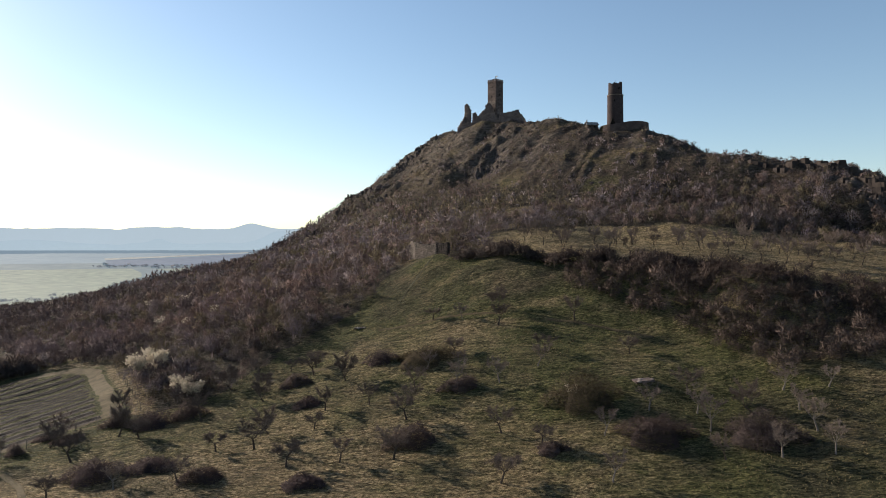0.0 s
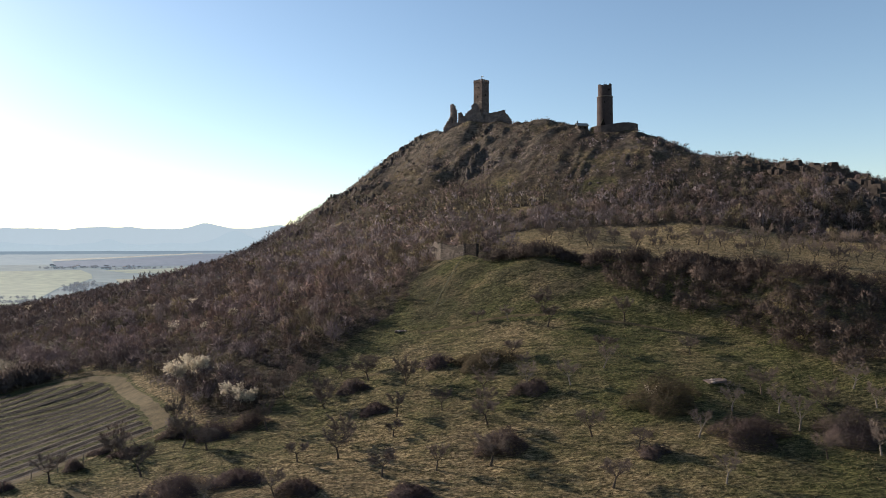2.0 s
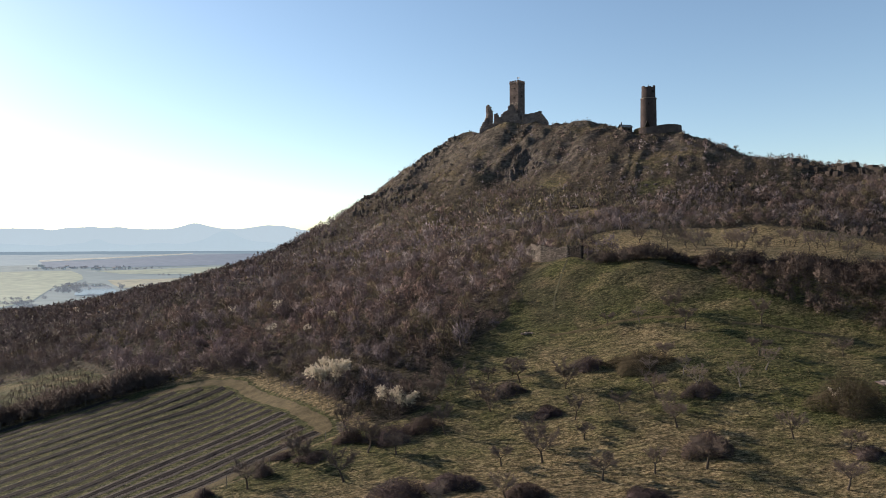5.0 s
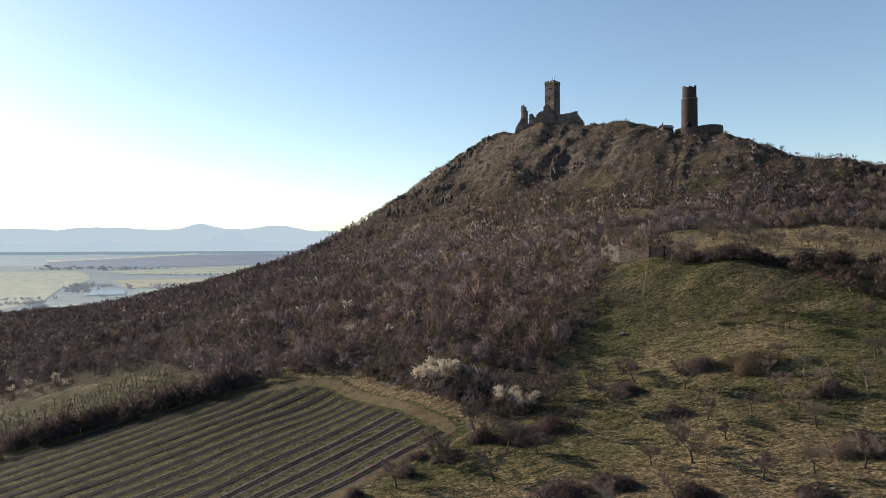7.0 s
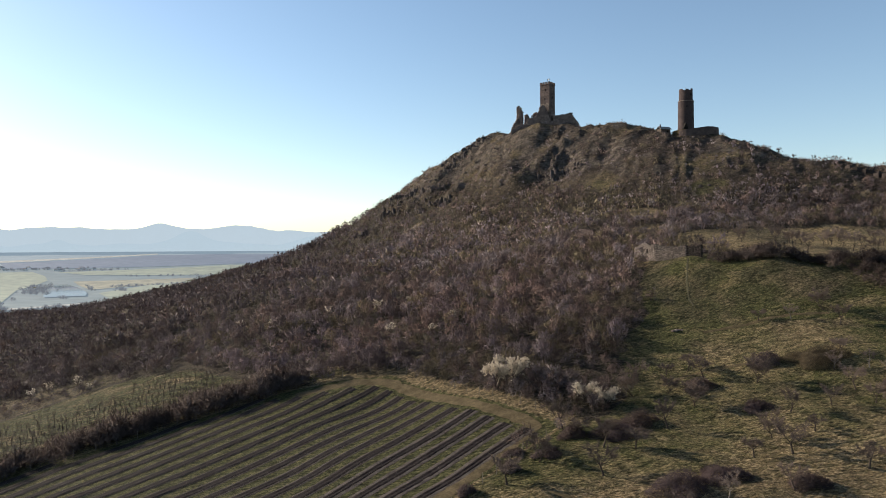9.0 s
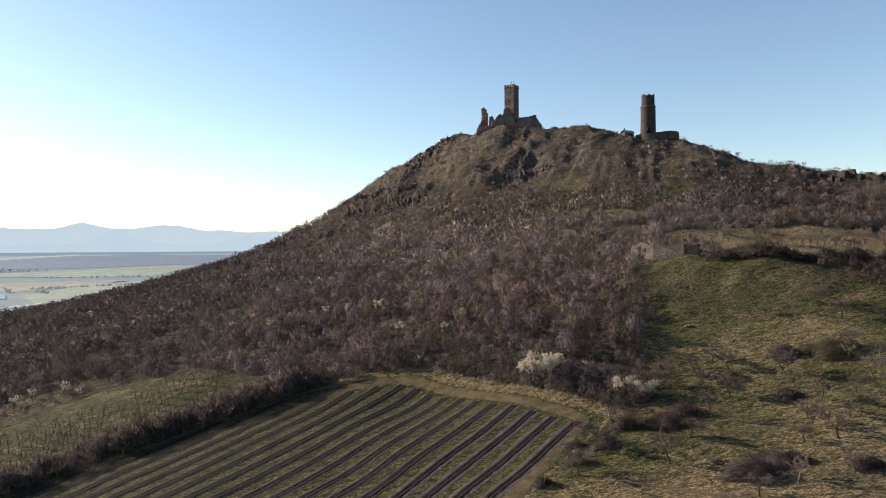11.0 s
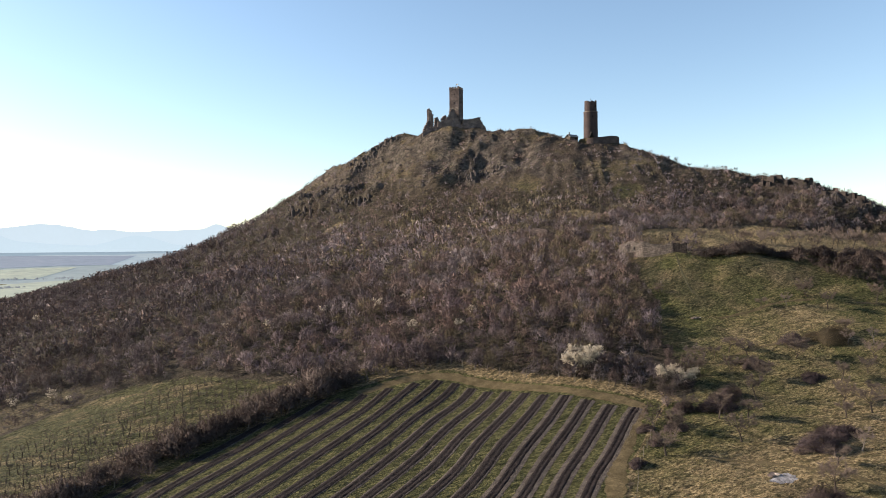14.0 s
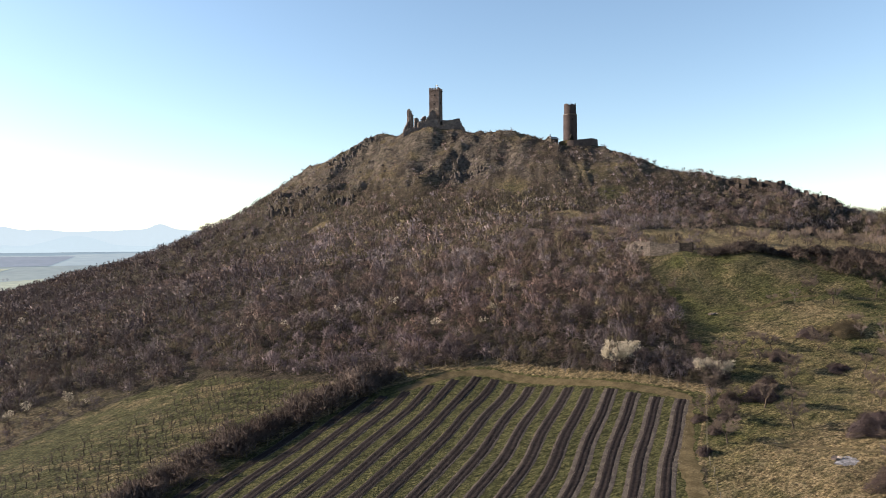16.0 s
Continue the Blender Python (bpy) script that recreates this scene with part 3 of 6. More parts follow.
def build_woods():
    rng = np.random.default_rng(11)
    x, y = jitter_net(-420, 260, 132, 690, 3.2, rng)
    z = broad_form(x, y)
    rag = 3.5 * wave_noise(x, y, 8, 61)
    closed = inside(x + rag, y + rag, MEADOW) | inside(x + rag, y + rag, TERRACE) | inside(x, y, FIELD) | inside(x, y, ORCHARD)
    closed |= (line_distance(x, y, FIELD[2:8]) < 2.2) | (line_distance(x, y, ORCHARD[:6]) < 2.0)
    closed |= inside(x, y, CLEARING) & (rng.uniform(size=len(x)) < 0.3)
    closed |= inside(x, y, [(-8, 300), (6, 306), (4, 290), (-4, 288)])
    for ledge in LEDGES:
        closed |= line_distance(x + 1.5, y + 2.5, [q[:2] for q in ledge]) < 5.5
    for cx, cy, rx, ry in GLADES:
        closed |= ((x - cx) / rx) ** 2 + ((y - cy) / ry) ** 2 + 0.35 * wave_noise(x, y, 6, 66) < 1
    dense = 1.0 - 0.80 * smooth(80, 112, z + 8 * wave_noise(x, y, 22, 62))
    dense *= np.where(y > 310, 0.84, 1.0) * np.where(x < -260, 0.7, 1.0)
    hidden = (y > 560 - 0.25 * x) & (x > -40) | (x > 120) & (y > 430 - 0.3 * x) | (x < -120) & (y < 200) | (y > 640 + 0.1 * x) & (x > -120) | (x < -230) & (y < 260)
    keep = ~closed & ~hidden & (rng.uniform(size=len(x)) < dense) & (z > -60)
    keep &= (x > -118 - 0.56 * y) & (x < np.maximum(0.66 * y + 8, 1.68 * (y - 24) - 180))
    x, y, z = x[keep], y[keep], z[keep]
    close = [dome_form(rng, 330, 2.1, 3.6, 0.085, 4, 20, 0.9) for _ in range(6)] + [feather_form(rng, 300, 1.7, 4.0, 0.06, 4, 1.0) for _ in range(2)]
    forms = [dome_form(rng, 185, 2.2, 3.7, 0.15, 4, 17, 0.8) for _ in range(6)] + [feather_form(rng, 160, 1.7, 4.0, 0.10, 4, 0.9) for _ in range(3)]
    distant = [dome_form(rng, 36, 2.7, 3.3, 0.44, 3, 9, 0.8) for _ in range(5)] + [feather_form(rng, 36, 2.2, 3.6, 0.30, 3, 0.85) for _ in range(3)]
    small = 1 - 0.45 * inside(x, y, CLEARING)
    size = small * np.clip(rng.lognormal(-0.04, 0.32, len(x)), 0.5, 1.5) * (1.04 + 0.25 * wave_noise(x, y, 14, 64) + 0.34 * wave_noise(x, y, 7.5, 65)) * (1 - 0.5 * smooth(50, 78, z))
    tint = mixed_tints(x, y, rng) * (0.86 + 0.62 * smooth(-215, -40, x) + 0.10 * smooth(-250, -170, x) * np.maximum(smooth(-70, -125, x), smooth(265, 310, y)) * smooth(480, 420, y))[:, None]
    red = np.exp(-((x + 78) ** 2 / 55 ** 2 + (y - 225) ** 2 / 32 ** 2))[:, None]
    tint = tint * (1 - 0.28 * smooth(212, 200, y) + 0.25 * smooth(300, 340, y) * smooth(-110, -40, x))[:, None]
    tint = tint * (1 - red * np.array([-0.07, 0.02, 0.04]))
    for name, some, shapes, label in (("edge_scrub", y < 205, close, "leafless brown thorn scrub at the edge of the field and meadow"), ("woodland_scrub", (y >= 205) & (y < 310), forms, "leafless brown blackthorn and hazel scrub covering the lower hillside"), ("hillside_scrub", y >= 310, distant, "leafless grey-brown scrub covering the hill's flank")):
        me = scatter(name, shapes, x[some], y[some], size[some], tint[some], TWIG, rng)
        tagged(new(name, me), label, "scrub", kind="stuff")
    # thin pale-stemmed young trees standing in the scrub
    tall = [shrub_form(rng, 60, 1.3, 5.4, 0.052, 1.1, 3) for _ in range(5)]
    pick = rng.uniform(size=len(x)) < np.where((x > 0) & (y > 250), 0.42, 0.06) * (z < 66)
    tx, ty = x[pick] + 1.2, y[pick]
    me = scatter("young_wood", tall, tx, ty, rng.uniform(0.75, 1.25, len(tx)), tints(tx, ty, rng, (0.09, 0.078, 0.074), (0.165, 0.142, 0.132)), TWIG, rng)
    tagged(new("young_wood", me), "slender leafless young trees with pale grey stems among the scrub", "trees", kind="stuff")
    # low tufts on the upper slopes
    x, y = jitter_net(-170, 200, 290, 600, 2.1, rng)
    z = broad_form(x, y)
    keep = (z > 62) & (rng.uniform(size=len(x)) < 0.75 * (wave_noise(x, y, 16, 63) * 0.6 + 0.6)) & ~((y > 560 - 0.25 * x) & (x > -40))
    x, y = x[keep], y[keep]
    low = [dome_form(rng, 14, 0.9, 0.8, 0.25, 2, 5, 0.8) for _ in range(4)]
    me = scatter("slope_tufts", low, x, y, rng.uniform(0.6, 1.5, len(x)), tints(x, y, rng, (0.085, 0.067, 0.063), (0.185, 0.146, 0.126)), TWIG, rng)
    tagged(new("slope_tufts", me), "low dry shrubs and tufts clinging to the upper slope", "shrubs", kind="stuff")


build_woods()


def build_thickets():
    rng = np.random.default_rng(12)
    x, y = jitter_net(20, 118, 100, 195, 2.6, rng)
    rag = 2.5 * wave_noise(x, y, 7, 71)
    far_scrub = [(66, 139), (82, 128), (110, 120), (200, 105), (330, 90), (330, 135), (200, 146), (120, 162), (97, 152)]
    keep = inside(x + rag, y + rag, SCRUB) | inside(x + rag, y + rag, far_scrub) & (wave_noise(x, y, 12, 72) > -0.25)
    x, y = x[keep], y[keep]
    forms = [dome_form(rng, 340, 1.8, 2.7, 0.085, 4, 26, 0.85) for _ in range(6)]
    me = scatter("blackthorn_thicket", forms, x, y, np.clip(rng.lognormal(0.06, 0.3, len(x)), 0.6, 1.7), tints(x, y, rng, (0.066, 0.050, 0.045), (0.145, 0.113, 0.100), 0.25), TWIG, rng)
    tagged(new("blackthorn_thicket", me), "dense leafless dark brown blackthorn thicket on the terrace bank", "thicket", kind="stuff")
    line = [(5, 202), (15, 197), (26, 191.5), (37, 187), (50, 184.5), (72, 174)]
    for name, path, width, label, tall in (("hedgerow", HEDGE, 5.0, "overgrown leafless hedgerow between the orchard and the ploughed field", 1.85), ("terrace_hedge", line, 3.2, "dark leafless bushes along the terrace edge", 1.5)):
        px, py = [], []
        for (ax, ay), (bx, by) in zip(path, path[1:]):
            n = int(math.hypot(bx - ax, by - ay) * (3.4 if name == "hedgerow" else 2.8))
            t = rng.uniform(0, 1, n)
            px.append(ax + (bx - ax) * t + rng.normal(0, width * 0.45, n))
            py.append(ay + (by - ay) * t + rng.normal(0, width * 0.45, n))
        px, py = np.concatenate(px), np.concatenate(py)
        if name == "terrace_hedge":
            some = wave_noise(px, py, 6, 73) > -0.6
            px, py = px[some], py[some]
        me = scatter(name, forms, px, py, rng.uniform(0.55, 1.1, len(px)) * tall * (1 + 0.35 * wave_noise(px, py, 7, 74)), tints(px, py, rng, (0.125, 0.097, 0.090), (0.22, 0.178, 0.165)) * (0.5 if name == "terrace_hedge" else 0.66), TWIG, rng)
        tagged(new(name, me), label, "hedge", kind="stuff")


build_thickets()


# ---- stone ----
def stone_material(name, dark, mid, light):
    m, nodes, links, bsdf = material(name, 0.92)
    geo = nodes.new("ShaderNodeNewGeometry")
    n1, n2 = noise_node(nodes, links, 0.35, 5), noise_node(nodes, links, 3.0, 7)
    a = ramp(nodes, links, geo.outputs["Random Per Island"], [(0.0, dark), (0.6, mid), (1.0, light)])
    b = ramp(nodes, links, n1.outputs[0], [(0.3, (0.65, 0.65, 0.66)), (0.7, (1.25, 1.22, 1.18))])
    c = ramp(nodes, links, n2.outputs[0], [(0.3, (0.7, 0.7, 0.7)), (0.7, (1.2, 1.2, 1.2))])
    c1 = mix(nodes, links, a.outputs[0], b.outputs[0], 1.0, "MULTIPLY")
    links.new(mix(nodes, links, c1, c.outputs[0], 1.0, "MULTIPLY"), bsdf.inputs["Base Color"])
    bump(nodes, links, bsdf, n2.outputs[0], 0.7, 0.12)
    return m


STONE = stone_material("grey_brown_stone", (0.062, 0.050, 0.048), (0.090, 0.072, 0.068), (0.125, 0.100, 0.094))
DARK_STONE = stone_material("dark_basalt_masonry", (0.042, 0.033, 0.034), (0.054, 0.043, 0.044), (0.070, 0.056, 0.056))
PALE_STONE = stone_material("pale_rubble", (0.105, 0.088, 0.080), (0.165, 0.138, 0.122), (0.26, 0.222, 0.195))
BASALT = stone_material("basalt", (0.050, 0.043, 0.042), (0.085, 0.073, 0.070), (0.15, 0.128, 0.118))
DARK = rough_stuff("dark_opening", (0.012, 0.011, 0.010), (0.022, 0.020, 0.018), 1.0)
WHITE_CLOTH = rough_stuff("white_cloth", (0.70, 0.70, 0.70), (0.82, 0.82, 0.82), 2.0)
BOARDS = rough_stuff("weathered_boards", (0.06, 0.05, 0.042), (0.12, 0.10, 0.085), 1.2, 0.01)
TIN = rough_stuff("grey_tin_roof", (0.20, 0.20, 0.20), (0.34, 0.34, 0.33), 0.8, 0.01, None, 0.6)
POST_WOOD = rough_stuff("grey_fence_wood", (0.15, 0.13, 0.10), (0.27, 0.24, 0.20), 2.0, 0.01)
SOIL = rough_stuff("dark_tilled_soil", (0.012, 0.009, 0.0088), (0.032, 0.0245, 0.024), 1.1, 0.25, 3.6)
RUIN_STONE = stone_material("weathered_ruin_stone", (0.140, 0.113, 0.104), (0.165, 0.134, 0.124), (0.195, 0.160, 0.148))
WALL_STONE = stone_material("meadow_wall_stone", (0.072, 0.061, 0.055), (0.098, 0.083, 0.075), (0.150, 0.130, 0.118))
ASH = rough_stuff("grey_ash", (0.09, 0.085, 0.09), (0.36, 0.345, 0.36), 1.1, 0.05, 5.0)
# Darkened stone: shade at the meadow wall's end, and the ridge's dark basalt.
SHADE_AND_BASALT = stone_material("shade_and_dark_basalt", (0.024, 0.020, 0.019), (0.036, 0.030, 0.028), (0.058, 0.048, 0.044))
STUBBLE = rough_stuff("dry_mown_strip", (0.060, 0.050, 0.043), (0.120, 0.101, 0.088), 0.7, 0.15, 4.0)
TRACK = rough_stuff("mown_track", (0.070, 0.055, 0.028), (0.135, 0.104, 0.058), 0.45, 0.12, 3.0)
GRAVEL = rough_stuff("pale_worn_path", (0.060, 0.056, 0.030), (0.100, 0.090, 0.055), 0.9, 0.04, 6.0)

CUBE_V = np.array([(x, y, z) for z in (-0.5, 0.5) for y in (-0.5, 0.5) for x in (-0.5, 0.5)])
CUBE_F = np.array([(0, 2, 3, 1), (4, 5, 7, 6), (0, 1, 5, 4), (2, 6, 7, 3), (0, 4, 6, 2), (1, 3, 7, 5)])


def boxes(centres, sizes, turn, rng, rough=0.12):
    """Many rough blocks, all turned alike, as arrays."""
    n = len(centres)
    v = CUBE_V[None] * sizes[:, None] * (1 + rng.uniform(-rough, rough, (n, 8, 3)))
    c, s = math.cos(turn), math.sin(turn)
    p = np.stack([v[..., 0] * c - v[..., 1] * s, v[..., 0] * s + v[..., 1] * c, v[..., 2]], -1) + centres[:, None]
    return p.reshape(-1, 3), (CUBE_F[None] + 8 * np.arange(n)[:, None, None]).reshape(-1, 4)


def rubble(name, a, b, foot, top, thick, stone, course, rng, parent, mat, label="", hole=None):
    """A broken wall of coursed stones from a to b in plan; foot and top give heights along it (0 to 1)."""
    length = math.hypot(b[0] - a[0], b[1] - a[1])
    turn = math.atan2(b[1] - a[1], b[0] - a[0])
    cs, ss = [], []
    for layer in range(200):
        low = min(foot(t) for t in (0, 0.5, 1)) + layer * course
        if low > max(top(t / 24) for t in range(25)):
            break
        d = -stone * rng.uniform(0, 1)
        while d < length:
            w = stone * rng.uniform(0.6, 1.5)
            t = min(max((d + w / 2) / length, 0), 1)
            z = low + course / 2
            if foot(t) - course <= z <= top(t) + course * rng.uniform(-0.5, 0.4) and not (hole and hole(t, z)):
                cs.append((a[0] + (b[0] - a[0]) * t, a[1] + (b[1] - a[1]) * t, z))
                ss.append((w * 1.01, thick * rng.uniform(0.97, 1.03), course * rng.uniform(1.0, 1.08)))
            d += w
    v, f = boxes(np.array(cs), np.array(ss), turn, rng, 0.03)
    return under(name, mesh_of(name, v, f, mat), parent, label)


def line_of(*pairs):
    xs, ys = zip(*pairs)
    return lambda t: float(np.interp(t, xs, ys))


# ---- castle on the hilltop ----
def drum(bm, r0, r1, z0, z1, seg=40):
    bmesh.ops.create_cone(bm, cap_ends=True, segments=seg, radius1=r0, radius2=r1, depth=z1 - z0, matrix=Matrix.Translation((0, 0, (z0 + z1) / 2)))


def course_bands(bm, half, z0, z1, step, rng):
    """Shallow stone courses standing proud of a square shaft."""
    z = z0
    while z < z1:
        for side in range(4):
            u = -half
            while u < half - 0.3:
                w = min(rng.uniform(0.7, 1.5), half - u)
                if rng.uniform() < 0.8:
                    m = pose(0, 0, 0, 0, 0, 90 * side) @ Matrix.Translation((u + w / 2, -half, z + step / 2)) @ Matrix.Diagonal((w * 0.96, rng.uniform(0.03, 0.06), step * 0.94, 1))
                    bmesh.ops.create_cube(bm, size=1, matrix=m)
                u += w
        z += step


def square_tower():
    rng = np.random.default_rng(31)
    foot, top, half = 117.0, 150.6, 3.75
    tower = new("square_tower")
    tower.matrix_basis = pose(36.6, 483.7, foot, 0, 0, 42.5 - 90)
    bm = bmesh.new()
    bmesh.ops.create_cube(bm, size=1, matrix=Matrix.Translation((0, 0, (top - foot) / 2)) @ Matrix.Diagonal((half * 2, half * 2, top - foot, 1)))
    part("wall", bm, STONE, tower)
    bm = bmesh.new()
    course_bands(bm, half, 5, top - foot - 0.5, 0.75, rng)
    tagged(part("coursed_masonry", bm, STONE, tower), kind="stuff")
    bm = bmesh.new()
    bmesh.ops.create_cube(bm, size=1, matrix=Matrix.Translation((0, 0, top - foot - 0.35)) @ Matrix.Diagonal((half * 2 + 0.5, half * 2 + 0.5, 0.7, 1)))
    part("parapet", bm, STONE, tower)
    for side in range(4):
        for k in range(4):
            bm = bmesh.new()
            u = -half + 0.65 + k * (2 * half - 1.3) / 3
            bmesh.ops.create_cube(bm, size=1, matrix=pose(0, 0, 0, 0, 0, 90 * side) @ Matrix.Translation((u, -half + 0.25, top - foot + 0.6)) @ Matrix.Diagonal((1.15, 0.7, 1.25, 1)))
            part("merlon", bm, STONE, tower)
    for side, u, z, w, h in ((0, 0.5, 29.2, 0.5, 1.2), (0, 0.2, 22.8, 0.55, 1.3), (3, 0.3, 24.0, 0.5, 1.3), (1, 0.0, 24.0, 0.5, 1.3)):
        bm = bmesh.new()
        bmesh.ops.create_cube(bm, size=1, matrix=pose(0, 0, 0, 0, 0, 90 * side) @ Matrix.Translation((u, -half - 0.05, z)) @ Matrix.Diagonal((w, 0.5, h, 1)))
        part("window", bm, DARK, tower, "dark window slit")
    bm = bmesh.new()
    z = 17.4
    while z < 19.6:
        u = -half
        while u < half - 0.4:
            w = rng.uniform(0.4, 1.0)
            if rng.uniform() < 0.75:
                bmesh.ops.create_cube(bm, size=1, matrix=Matrix.Translation((u + w / 2, -half, z)) @ Matrix.Diagonal((w, 0.36, 0.36, 1)))
            u += w
        z += 0.42
    part("repair_band", bm, PALE_STONE, tower, "pale band of newer stonework")
    bm = bmesh.new()
    drum(bm, 0.09, 0.07, top - foot, top - foot + 4.2, 8)
    pole = part("flagpole", bm, POST_WOOD, tower)
    bm = bmesh.new()
    bmesh.ops.create_grid(bm, x_segments=6, y_segments=3, size=0.5, matrix=Matrix.Translation((0.95, 0, top - foot + 3.6)) @ Matrix.Diagonal((1.8, 1, 1, 1)) @ pose(0, 0, 0, 90))
    for v in bm.verts:
        v.co.y += 0.14 * math.sin(v.co.x * 4)
    bmesh.ops.solidify(bm, geom=bm.faces[:], thickness=0.02)
    part("flag", bm, WHITE_CLOTH, pole, "small white flag")
    tagged(tower, "square grey-brown stone keep with battlements on the castle hill", "tower")


def ruins():
    rng = np.random.default_rng(32)
    ruin = new("castle_ruin")
    rubble("wall_fin", (15.9, 488.5), (19.3, 486.6), line_of((0, 119), (1, 119)), line_of((0, 135.8), (0.35, 136), (0.5, 134.4), (0.75, 134), (0.8, 132.5), (1, 131.5)), 1.7, 0.9, 0.55, rng, ruin, RUIN_STONE)
    rubble("broken_wall", (21.0, 487), (30, 488), line_of((0, 121), (1, 121)), line_of((0, 129.5), (0.28, 130), (0.3, 127.5), (0.5, 127.2), (0.55, 129), (0.75, 131.2), (0.9, 131.8), (1, 132)), 1.2, 0.8, 0.5, rng, ruin, RUIN_STONE, "", lambda t, z: 0.56 < t < 0.66 and 127 < z < 128.6)
    rubble("gable_wall", (21, 481), (37.2, 478.6), line_of((0, 119), (1, 119)), line_of((0, 125.3), (0.3, 126.6), (0.45, 129.5), (0.55, 134), (0.62, 135.4), (0.74, 134.8), (0.85, 131), (0.93, 127), (1, 125.4)), 1.6, 0.9, 0.55, rng, ruin, RUIN_STONE)
    rubble("return_wall", (36.5, 479), (41, 483), line_of((0, 119), (1, 119)), line_of((0, 127), (0.4, 131), (1, 128)), 1.2, 0.8, 0.5, rng, ruin, RUIN_STONE)
    rubble("bastion", (39.5, 479), (53.4, 477), line_of((0, 117), (1, 117)), line_of((0, 127.4), (0.5, 128.4), (0.85, 129.6), (0.92, 129.2), (1, 126)), 4.5, 1.0, 0.6, rng, ruin, RUIN_STONE)
    rubble("bastion_flank", (53, 477.6), (55.6, 475), line_of((0, 117), (1, 117)), line_of((0, 127.5), (1, 122.5)), 4.0, 1.0, 0.6, rng, ruin, RUIN_STONE)
    rubble("front_wall", (38.5, 473.5), (46.4, 472.4), line_of((0, 116), (1, 116)), line_of((0, 124.6), (0.6, 124.8), (1, 124.2)), 1.2, 0.8, 0.5, rng, ruin, RUIN_STONE)
    rubble("curtain_wall", (10.6, 484), (38.8, 474), line_of((0, 114), (1, 116)), line_of((0, 118.8), (0.2, 121.6), (0.5, 122), (1, 123.6)), 1.4, 0.9, 0.55, rng, ruin, RUIN_STONE)
    rubble("west_wall", (11.4, 485), (16.2, 487), line_of((0, 114), (1, 116)), line_of((0, 120.5), (0.5, 124), (0.8, 126.5), (1, 127)), 1.3, 0.8, 0.5, rng, ruin, RUIN_STONE)
    tagged(ruin, "broken grey castle walls standing round the square keep", "ruin")


def round_tower():
    rng = np.random.default_rng(33)
    tower = new("round_tower")
    tower.matrix_basis = pose(101.5, 408.2, 101)
    bm = bmesh.new()
    drum(bm, 4.75, 4.55, 0, 23.2, 48)
    part("lower_drum", bm, DARK_STONE, tower)
    bm = bmesh.new()
    drum(bm, 4.75, 4.75, 23.0, 23.45, 48)
    part("ledge", bm, PALE_STONE, tower, "pale stone ledge")
    bm = bmesh.new()
    drum(bm, 4.05, 3.95, 23.3, 29.8, 48)
    part("upper_drum", bm, DARK_STONE, tower)
    for k in range(26):
        a = 2 * math.pi * k / 26
        if k in (16, 17, 20, 21):
            continue
        bm = bmesh.new()
        h = 0.95 + 0.3 * rng.uniform() - (0.5 if k in (15, 18, 19) else 0)
        box(bm, 3.65 * math.cos(a), 3.65 * math.sin(a), 29.7, 0.6, 0.98, h, a)
        part("parapet_stone", bm, DARK_STONE, tower)
    for a, z, w, h in ((-110, 19.0, 0.5, 1.3), (-75, 26.5, 0.5, 1.0), (-60, 12.0, 0.5, 1.3)):
        bm = bmesh.new()
        box(bm, 4.5 * math.cos(radians(a)), 4.5 * math.sin(radians(a)), z, 0.6, w, h, radians(a))
        part("window", bm, DARK, tower, "dark window slit")
    bm = bmesh.new()
    vs = [bm.verts.new(p) for p in ((-4.2, -5.0, 5.6), (-1.2, -5.6, 5.6), (-2.7, -5.4, 9.6), (-4.2, -3.0, 5.6), (-1.2, -3.4, 5.6), (-2.7, -3.2, 9.6))]
    for f in ((0, 1, 2), (3, 5, 4), (0, 3, 4, 1), (1, 4, 5, 2), (2, 5, 3, 0)):
        bm.faces.new([vs[i] for i in f])
    part("entrance_porch", bm, DARK, tower, "dark pointed entrance porch")
    bm = bmesh.new()
    drum(bm, 0.08, 0.06, 29.8, 32.4, 8)
    part("mast", bm, POST_WOOD, tower)
    tagged(tower, "tall dark round stone tower with a stepped top and broken parapet", "tower")
    # low curved wall round the platform before it
    ring = new("ring_wall")
    ring.matrix_basis = pose(105.5, 405.5, 98.5)
    n = 30
    a = np.radians(np.linspace(-152, 42, n))
    bm = bmesh.new()
    rows = []
    for k, t in enumerate(a):
        top = 8.6 - 2.0 * smooth(0.45, 0.0, k / n) + 0.12 * wave_noise(k, 0, 1.0, 8)
        rows.append([bm.verts.new((r * math.cos(t) * 1.25, r * math.sin(t), z)) for r, z in ((11.9, 0), (11.6, top), (10.5, top), (10.5, 0))])
    for p, q in zip(rows, rows[1:]):
        for i in range(4):
            bm.faces.new((p[i], q[i], q[(i + 1) % 4], p[(i + 1) % 4]))
    bm.faces.new(rows[0][::-1])
    bm.faces.new(rows[-1])
    part("wall", bm, STONE, ring)
    fill = bmesh.new()
    drum(fill, 10.6, 10.6, 0, 7.2, 40)
    for v in fill.verts:
        v.co.x *= 1.25
    part("platform", fill, TRACK, ring, "grassy platform inside the wall")
    tagged(ring, "low curved stone wall enclosing the platform below the round tower", "wall")


